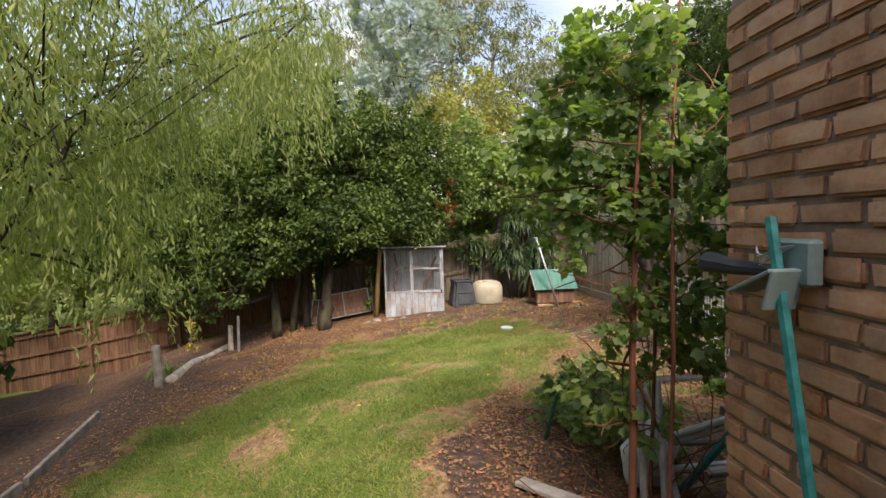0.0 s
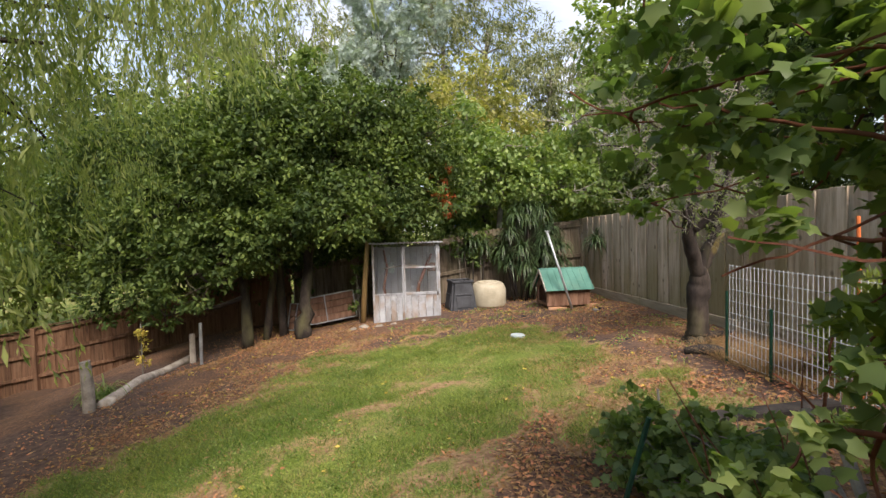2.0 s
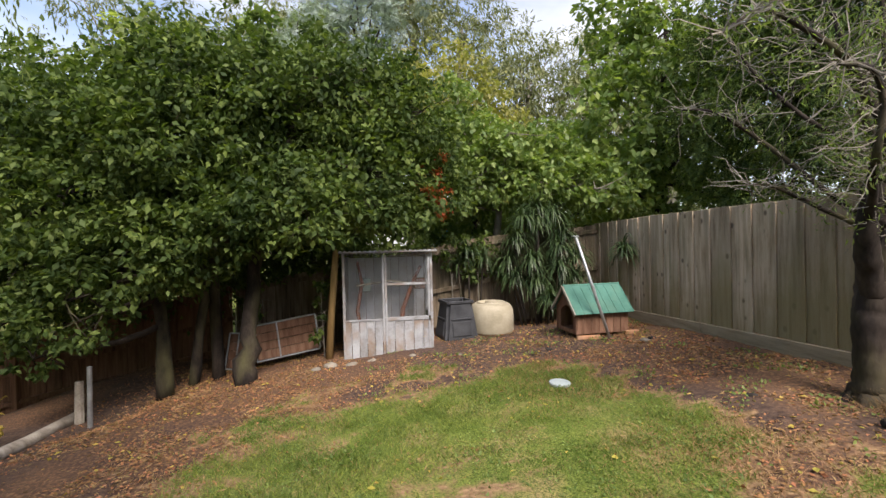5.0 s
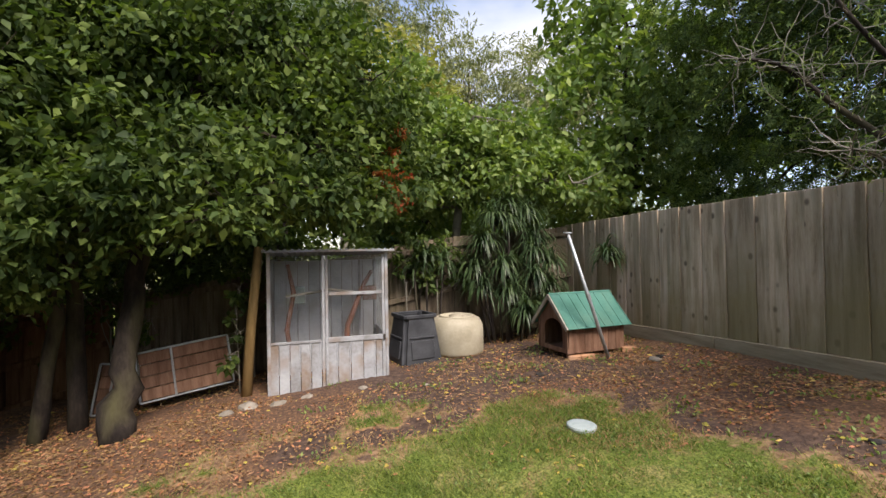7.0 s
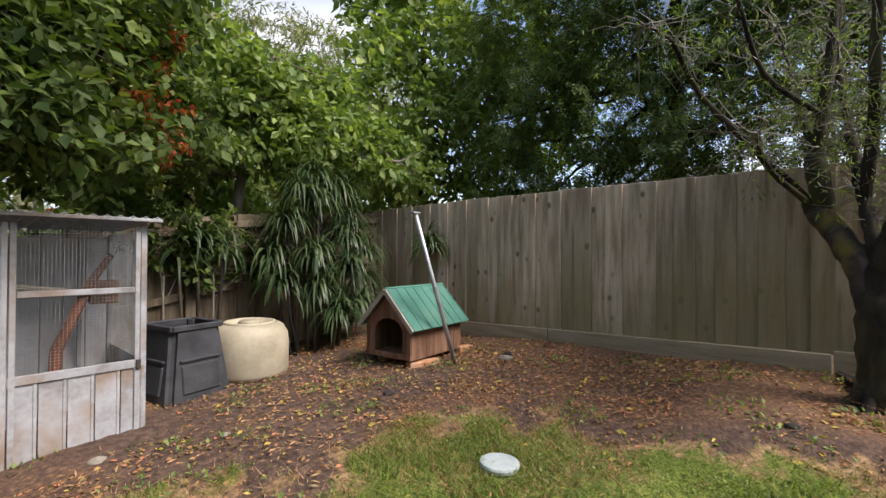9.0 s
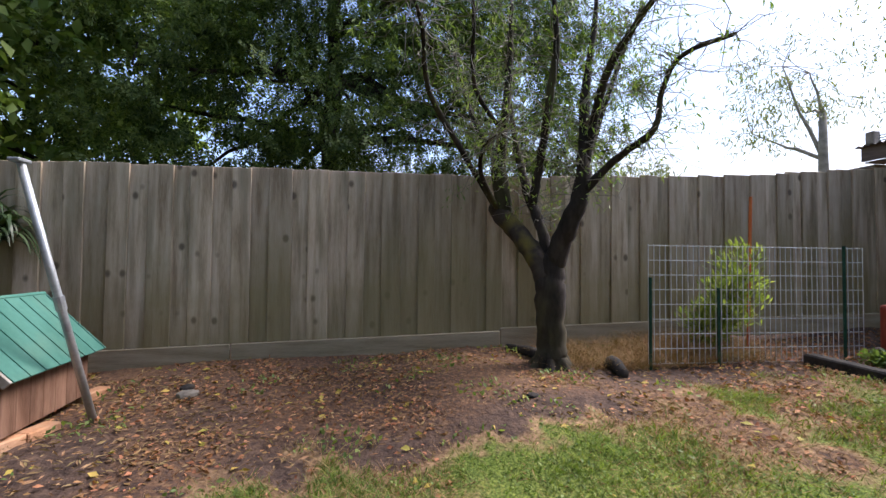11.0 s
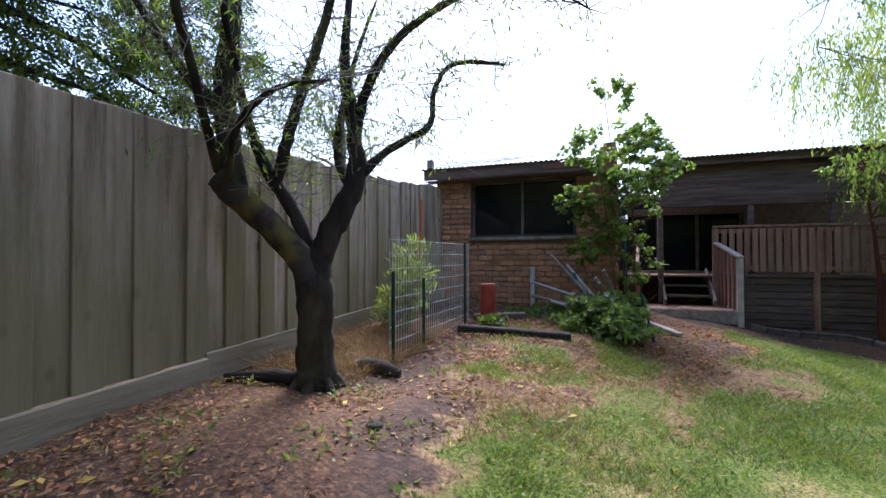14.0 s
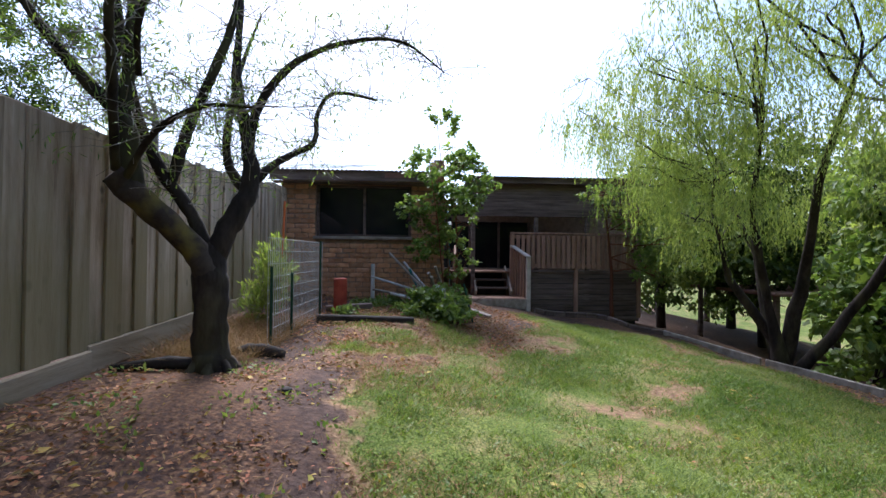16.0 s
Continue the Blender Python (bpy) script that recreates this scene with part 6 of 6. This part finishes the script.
for i in range(46):
    p = np.array([1.0 + rc.normal(0, .22), 2.75 + rc.normal(0, .3), 0])
    p[2] = gz(p[0], p[1])
    v = rc.normal(0, 1, 3) * np.array([.35, .35, .3]) + np.array([0, 0, .35])
    limb(bm, p, p + v, .006, .002, rc, .2, 4, 4)
tagged(part("dead_canes", bm, M["redbark"], None, kind="stuff"), "tangle of dead brown canes under the young tree", "twigs")
simple("broken_board", beam(bmesh.new(), (.35, 3.0, gz(.35, 3.0) + .03), (.75, 2.5, gz(.75, 2.5) + .05), .1, .03), M["greywood"], (0, 0, 0), "weathered board lying at the edge of the bed", "board")
for i, (a, b) in enumerate((((.95, 2.45, .3), (1.2, 3.05, .95)), ((1.05, 2.4, .3), (1.3, 3.0, .85)), ((1.15, 2.45, .32), (1.25, 3.1, .8)))):
    simple("grey_pole", tubed([a, b], .022, 8), M["greywood"], (0, 0, 0), "bleached grey pole leaning in the heap by the corner", "pole", "poles leaning by the corner")
simple("teal_picket", tubed([(0, 0, 0), (.3, -.22, .62)], .025, 6), M["teal"], g3(1.3, 2.7), "leaning teal steel picket", "picket")
simple("green_stake", tubed([(0, 0, 0), (.13, -.05, .55)], .014, 6), M["darkgreen"], g3(.68, 3.6), "leaning dark green steel stake at the edge of the shrub", "stake")
bm = bmesh.new()
bmesh.ops.create_icosphere(bm, subdivisions=3, radius=.17)
for v in bm.verts:
    v.co.z = v.co.z * 1.3 + .18
    v.co.y *= .6
    v.co += v.normal * .07 * noise.noise(v.co * 11)
simple("white_sack", bm, M["whiteplastic"], g3(1.15, 2.8), "crumpled grubby white plastic sack under the young tree", "sack", smooth=True)
simple("wall_picket", tubed([(0, 0, 0), (.07, .42, 1.64)], .018, 6), M["teal"], (.85, 1.08, .3), "teal steel picket leaning against the brick wall", "picket")


def wall_sensor():
    t = thing("flood_light", pose(.995, 1.45, 1.79), "broken grey flood light bracket with loose wires on the brick wall", "wall light")
    part("back_plate", boxed((-.05, -.08, -.07), (0, .09, .08), .012), M["sage"], t)
    part("arm", tubed([(-.04, .08, -.03), (-.07, .2, -.03), (-.09, .36, -.02)], [.02, .028, .042], 9), M["blackplastic"], t)
    part("shade", boxed((-.14, -.02, -.005), (-.03, .2, .01), .004, Matrix.Rotation(radians(-25), 4, "X") @ Matrix.Translation((0, 0, -.03))), M["sage"], t)
    part("shade_side", boxed((-.14, -.05, -.14), (-.03, -.035, .0), .004, Matrix.Rotation(radians(18), 4, "X")), M["sage"], t)
    for i in range(5):
        part("wire", tubed([(-.05, -.02, .06), (-.09, .02 + i * .015, .05 - i * .015), (-.1, .08, .01 + i * .012), (-.07, .13, -.01)], .0025, 5), M["galv"], t)


wall_sensor()
for x, y, s in ((2.78, 9.2, .07), (2.9, 9.25, .05), (1.55, 9.55, .05), (-.3, 10.2, .06), (-.9, 10.3, .08), (-1.5, 10.3, .1), (-1.7, 10.2, .07), (1.3, 3.0, .1), (2.3, 6.9, .05), (2.55, 3.2, .08), (-1.2, 10.25, .09), (.35, 9.9, .04)):
    bm = bmesh.new()
    bmesh.ops.create_icosphere(bm, subdivisions=2, radius=s)
    for v in bm.verts:
        v.co.z *= .5
        v.co += v.normal * s * .35 * noise.noise(v.co * 15 + Vector((x, y, 0)))
    simple("stone", bm, M["stone" if s != .05 else "burnt"], g3(x, y, .01), "rough pale stone lying on the bare earth", "stone", "stones on the bare earth", rot=(0, 0, rnd.uniform(0, 180)))

tree("yellow_sapling", g3(-5.2, 9.3), "thin sapling with small yellow-green leaves in the lower bed", [[(-5.2, 9.3, gz(-5.2, 9.3) - .1, .012), (-5.2, 9.3, gz(-5.2, 9.3) + .95, .004)]],
    [(-5.2, 9.3, gz(-5.2, 9.3) + .35, .1, .1, .2), (-5.2, 9.3, gz(-5.2, 9.3) + .75, .09, .09, .22)], 260, .06, M["yellowleaf"], M["greybark"], "oval", 91, .1, twigs=6, twig_r=.003, category="sapling", shell=.1)
straps("bright_tuft", g3(-4.9, 7.7), 120, .4, "bright green grassy tuft behind the short post", 12, heads=[(0, 0, .02), (.1, .1, .02)], w=.01).children[0].data.materials[0] = M["leafmid"]
tree("corner_vine", g3(-1.65, 10.9), "leafy vine climbing beside the ochre post", [[(-1.65, 10.9, -.3, .01), (-1.7, 10.9, .9, .006)]],
    [(-1.72, 10.85, .55, .14, .1, .22), (-1.68, 10.85, .95, .12, .1, .2), (-1.75, 10.85, .25, .1, .1, .12)], 160, .1, M["leafdark"], M["greybark"], "oval", 92, .3, twigs=8, twig_r=.004, category="vine", shell=.1)
for i, (x, y) in enumerate(((-3.2, 11.6), (-1.6, 11.9), (.6, 12.0), (1.1, 12.0))):
    tree("fence_creeper", g3(x, y), "dark creeper covering the old back fence", [[(x, y, gz(x, y) - .1, .015), (x, y, gz(x, y) + 1, .008)]],
        [(x, y, gz(x, y) + 1.45, .5, .18, .3), (x + .3, y, gz(x, y) + 1.05, .3, .14, .25)], 700, .09, M["leafdark"], M["greybark"], "oval", 95 + i, .4, twigs=14, twig_r=.004, category="creeper", group="creepers on the back fence", shell=.1)
tree("feathery_bush", g3(3.1, 4.75), "feathery light green bush inside the wire fence", [[(3.1, 4.75, .3, .012), (3.1, 4.75, 1.2, .004)]],
    [(3.1, 4.75, .75, .22, .25, .3), (3.1, 4.6, 1.05, .16, .2, .25), (3.15, 4.95, .55, .2, .2, .2)], 2600, .07, M["leafwillow"], M["greybark"], "thin", 93, -.9, twigs=30, twig_r=.003, category="bush", spread=.4, shell=.1)
for i, (x, y, w) in enumerate(((1.95, 2.9, .3), (2.25, 3.1, .22), (1.6, 3.6, .2), (1.35, 3.2, .25), (2.35, 4.0, .12), (1.5, 3.95, .15), (1.8, 2.45, .18))):
    z = gz(x, y)
    tree("bed_weeds", (x, y, z), "low green weeds in the bed by the brick wall", [[(x, y, z - .04, .006), (x, y, z + .08, .003)]],
        [(x, y, z + .05, w, w * .8, .06), (x + w * .4, y, z + .08, w * .5, w * .5, .06)], 420, .05, M["leafmid" if i % 2 else "leafmaple"], M["greybark"], "oval", 120 + i, -.1, twigs=10, twig_r=.003, category="weeds", group="weeds in the bed", shell=.1)
# neighbours
nb = thing("neighbour_shed", pose(6.9, 2.6, .1), "neighbour's low shed with a dark green roof behind the grey fence", "shed")
part("wall", boxed((-1.2, -3, -.3), (2, 3, 1.9)), M["paling"], nb)
part("roof", boxed((-1.4, -3.2, 1.9), (2.2, 3.2, 1.98), .01), M["rooftile"], nb)
nb = thing("neighbour_carport", pose(-8.8, -1.5, gz(-8.8, -1.5)), "neighbour's low carport with a brown roof down the slope", "carport")
part("roof", boxed((-2.2, -1.6, 1.55), (2.2, 1.6, 1.63), .02), M["roofbrown"], nb)
for x in (-2, 2):
    for y in (-1.4, 1.4):
        part("post", boxed((x - .05, y - .05, -.3), (x + .05, y + .05, 1.56)), M["darkwood"], nb)
nb = thing("neighbour_house", pose(-15, 3, gz(-15, 3)), "pale neighbouring house down the slope", "house")
part("wall", boxed((-3, -3, -1), (3, 3, 2.6)), M["white"], nb)
part("roof", boxed((-3.4, -3.4, 2.6), (3.4, 3.4, 2.8), .05), M["roofbrown"], nb)
nb = thing("blue_play_frame", pose(1.7, 20, gz(1.7, 20)), "blue and orange play equipment beyond the back fence", "play frame")
part("panel", boxed((-.8, 0, 1.6), (.6, .1, 2.3), .02), M["bluecloth"], nb)
part("top_bar", boxed((-1, .12, 2.3), (1, .2, 2.45), .02), M["orange"], nb)
part("post", boxed((-.9, .1, -.5), (-.8, .2, 2.3)), M["orange"], nb)
part("post", boxed((.8, .1, -.5), (.9, .2, 2.3)), M["orange"], nb)


# ---- ground cover ----
r = np.random.default_rng(99)


def scatter(n, x0, x1, y0, y1, keep):
    x, y = r.uniform(x0, x1, n), r.uniform(y0, y1, n)
    k = r.random(n) < keep(x, y)
    return x[k], y[k]


def blades(name, x, y, h, w, m, lean=.35, label=""):
    n = len(x)
    z = ground_z(x, y)
    a = r.uniform(0, 2 * np.pi, n)
    hh = h * r.uniform(.5, 1.3, n)
    side = np.stack([np.cos(a), np.sin(a), np.zeros(n)], 1) * w
    tip = np.stack([x, y, z + hh], 1) + np.stack([r.normal(0, lean, n), r.normal(0, lean, n), np.zeros(n)], 1) * hh[:, None]
    b = np.stack([x, y, z - .005], 1)
    V = np.stack([b - side, b + side, tip], 1).reshape(-1, 3)
    me = mesh_np(name, V, np.arange(3 * n).reshape(-1, 3), 3)
    o = part(name, me, m, None, kind="stuff")
    return tagged(o, label, "grass")


def clumpy(x, y):
    return .5 + .5 * np.sin(x * 3.1 + 1.3 * np.sin(y * 2.3)) * np.sin(y * 3.7 + 1.1 * np.sin(x * 2.9))


x, y = scatter(520000, -4.2, 3.2, -.2, 9.8, lambda x, y: np.clip(lawn(x, y) * 1.2 - .35, 0, 1) * (.25 + .9 * field(x, y, .35)) * (((x - 1.13) ** 2 + (y - 8.15) ** 2) > .018))
blades("grass", x, y, .045, .0038, M["grassblade"], 1.1, "uneven green lawn grass")
x, y = scatter(110000, -4.5, 3.5, 0, 10.3, lambda x, y: np.clip(.75 - np.abs(lawn(x, y) - .4), .12, .7) * (lawn(x, y) > .02))
x2, y2 = scatter(60000, .4, 3.2, 3.0, 9.2, lambda x, y: np.clip((x - .4) * 1.2, 0, 1) * (.15 + field(x + 4, y, .4)) * np.clip(lawn(x, y) * 2, 0, 1) * (((x - 1.13) ** 2 + (y - 8.15) ** 2) > .018))
x, y = np.concatenate([x, x2]), np.concatenate([y, y2])
blades("dry_grass", x, y, .035, .003, M["straw"], 1.6, "dry straw-coloured grass round the lawn")
x, y = scatter(9000, 2.75, 3.55, 4.6, 6.4, lambda x, y: .5 + 0 * x)
blades("straw_heap", x, y, .14, .003, M["straw"], 1.4, "orange dry straw behind the wire fence")


def litter(name, n, box_, m, size, label, seed, keep, shape="oval"):
    x, y = scatter(n, *box_, keep)
    z = ground_z(x, y) + .014
    p = np.stack([x, y, z], 1)
    d = r.normal(size=p.shape)
    d[:, 2] *= .12
    me = leaf_mesh(name, p, d * 6, size, shape, .4, 0, seed, .5)
    o = part(name, me, m, None, kind="stuff")
    return tagged(o, label, "leaf litter")


litter("leaf_litter", 85000, (-5, 3.55, 4, 12), M["litter"], .03, "brown fallen leaves on the bare earth", 1, lambda x, y: np.clip(.75 - 1.1 * lawn(x, y), .03, 1) * (.35 + .65 * clumpy(x * 1.7, y * 1.3)) * (1 - .8 * soil(x, y)))
litter("dry_debris", 60000, (-4.5, 3.55, 3, 11.5), M["straw"], .045, "fine dry stalks and chips on the earth", 8, lambda x, y: np.clip(.9 - 1.0 * lawn(x, y), .05, 1) * (.25 + .75 * (field(x + 2, y, .5) > .45)) * (1 - .6 * soil(x, y)), "thin")
litter("leaf_litter_by_house", 14000, (-.5, 3.6, 1.9, 5.5), M["litter"], .034, "brown fallen leaves by the house", 2, lambda x, y: np.clip(.6 - lawn(x, y), 0, 1))
litter("yellow_leaves", 9000, (-4, 3.55, 4.5, 11.8), M["yellowleaf"], .045, "yellow fallen leaves scattered on the earth", 3, lambda x, y: np.clip(.3 - .25 * lawn(x, y), .01, 1) * clumpy(x * 2, y * 2))
x, y = scatter(70000, -4, 3.2, .5, 9.8, lambda x, y: (field(x + 9, y, .3) > .55) * (((x - 1.13) ** 2 + (y - 8.15) ** 2) > .018) * np.clip(lawn(x, y), 0, 1))
me = leaf_mesh("clover", np.stack([x, y, ground_z(x, y) + .022], 1), np.tile([0, 0, .1], (len(x), 1)), .022, "oval", .9, 0, 6)
tagged(part("clover", me, M["leafmid"], None, kind="stuff"), "small green clover leaves through the lawn", "clover")
x, y = scatter(14000, -1, 3.5, 4.5, 10.8, lambda x, y: (clumpy(x * 1.6 + 2, y * 1.4) > .72) * np.clip(1 - lawn(x, y), 0, .8))
me = leaf_mesh("weeds", np.stack([x, y, ground_z(x, y) + .02], 1), np.tile([0, 0, .5], (len(x), 1)), .035, "oval", .8, 0, 5)
tagged(part("weeds", me, M["leafmid"], None, kind="stuff"), "low green weeds on the bare earth", "weeds")


# ---- bricks of the house ----
def lay_bricks():
    for wall, a, b, z0, z1, hole in WALL_BRICKS:
        d = b - a
        L = d.length
        d.normalize()
        nrm = Vector((-d.y, d.x, 0)) * -1
        if (nrm.y < 0) if abs(d.x) > .5 else (nrm.x > 0):
            nrm = -nrm
        turn = math.atan2(d.y, d.x)
        rows_ = int((z1 - z0) / .086)
        for j in range(rows_):
            z = z0 + .043 + j * .086
            s = .12 if j % 2 == 0 else .06
            first = j % 2 == 1
            while s < L - .06:
                tail = not first and s + .12 > L + .03
                half = first or tail
                if tail:
                    s -= .06
                at = s
                spans = [s] if half else [s - .06, s + .06]
                if hole and hole[2] - .05 < z < hole[3]:
                    spans = [q for q in spans if not hole[0] < q < hole[1]]
                if spans:
                    if len(spans) == 1:
                        half, at = True, spans[0]
                    me = rnd.choice(HALVES if half else BRICKS)
                    p = a + d * at
                    m = Matrix.Translation((p.x, p.y, z)) @ Matrix.Rotation(turn, 4, "Z") @ Matrix.Translation((0, rnd.uniform(-.004, .004), 0)) @ Matrix.Rotation(radians(rnd.uniform(-.5, .5)), 4, "Y")
                    off = Matrix.Translation(nrm * -.028)
                    o = new("brick", me)
                    o.parent = wall
                    o.matrix_local = inv_house @ off @ m
                s += .06 + .12 if first else .24
                first = False


lay_bricks()
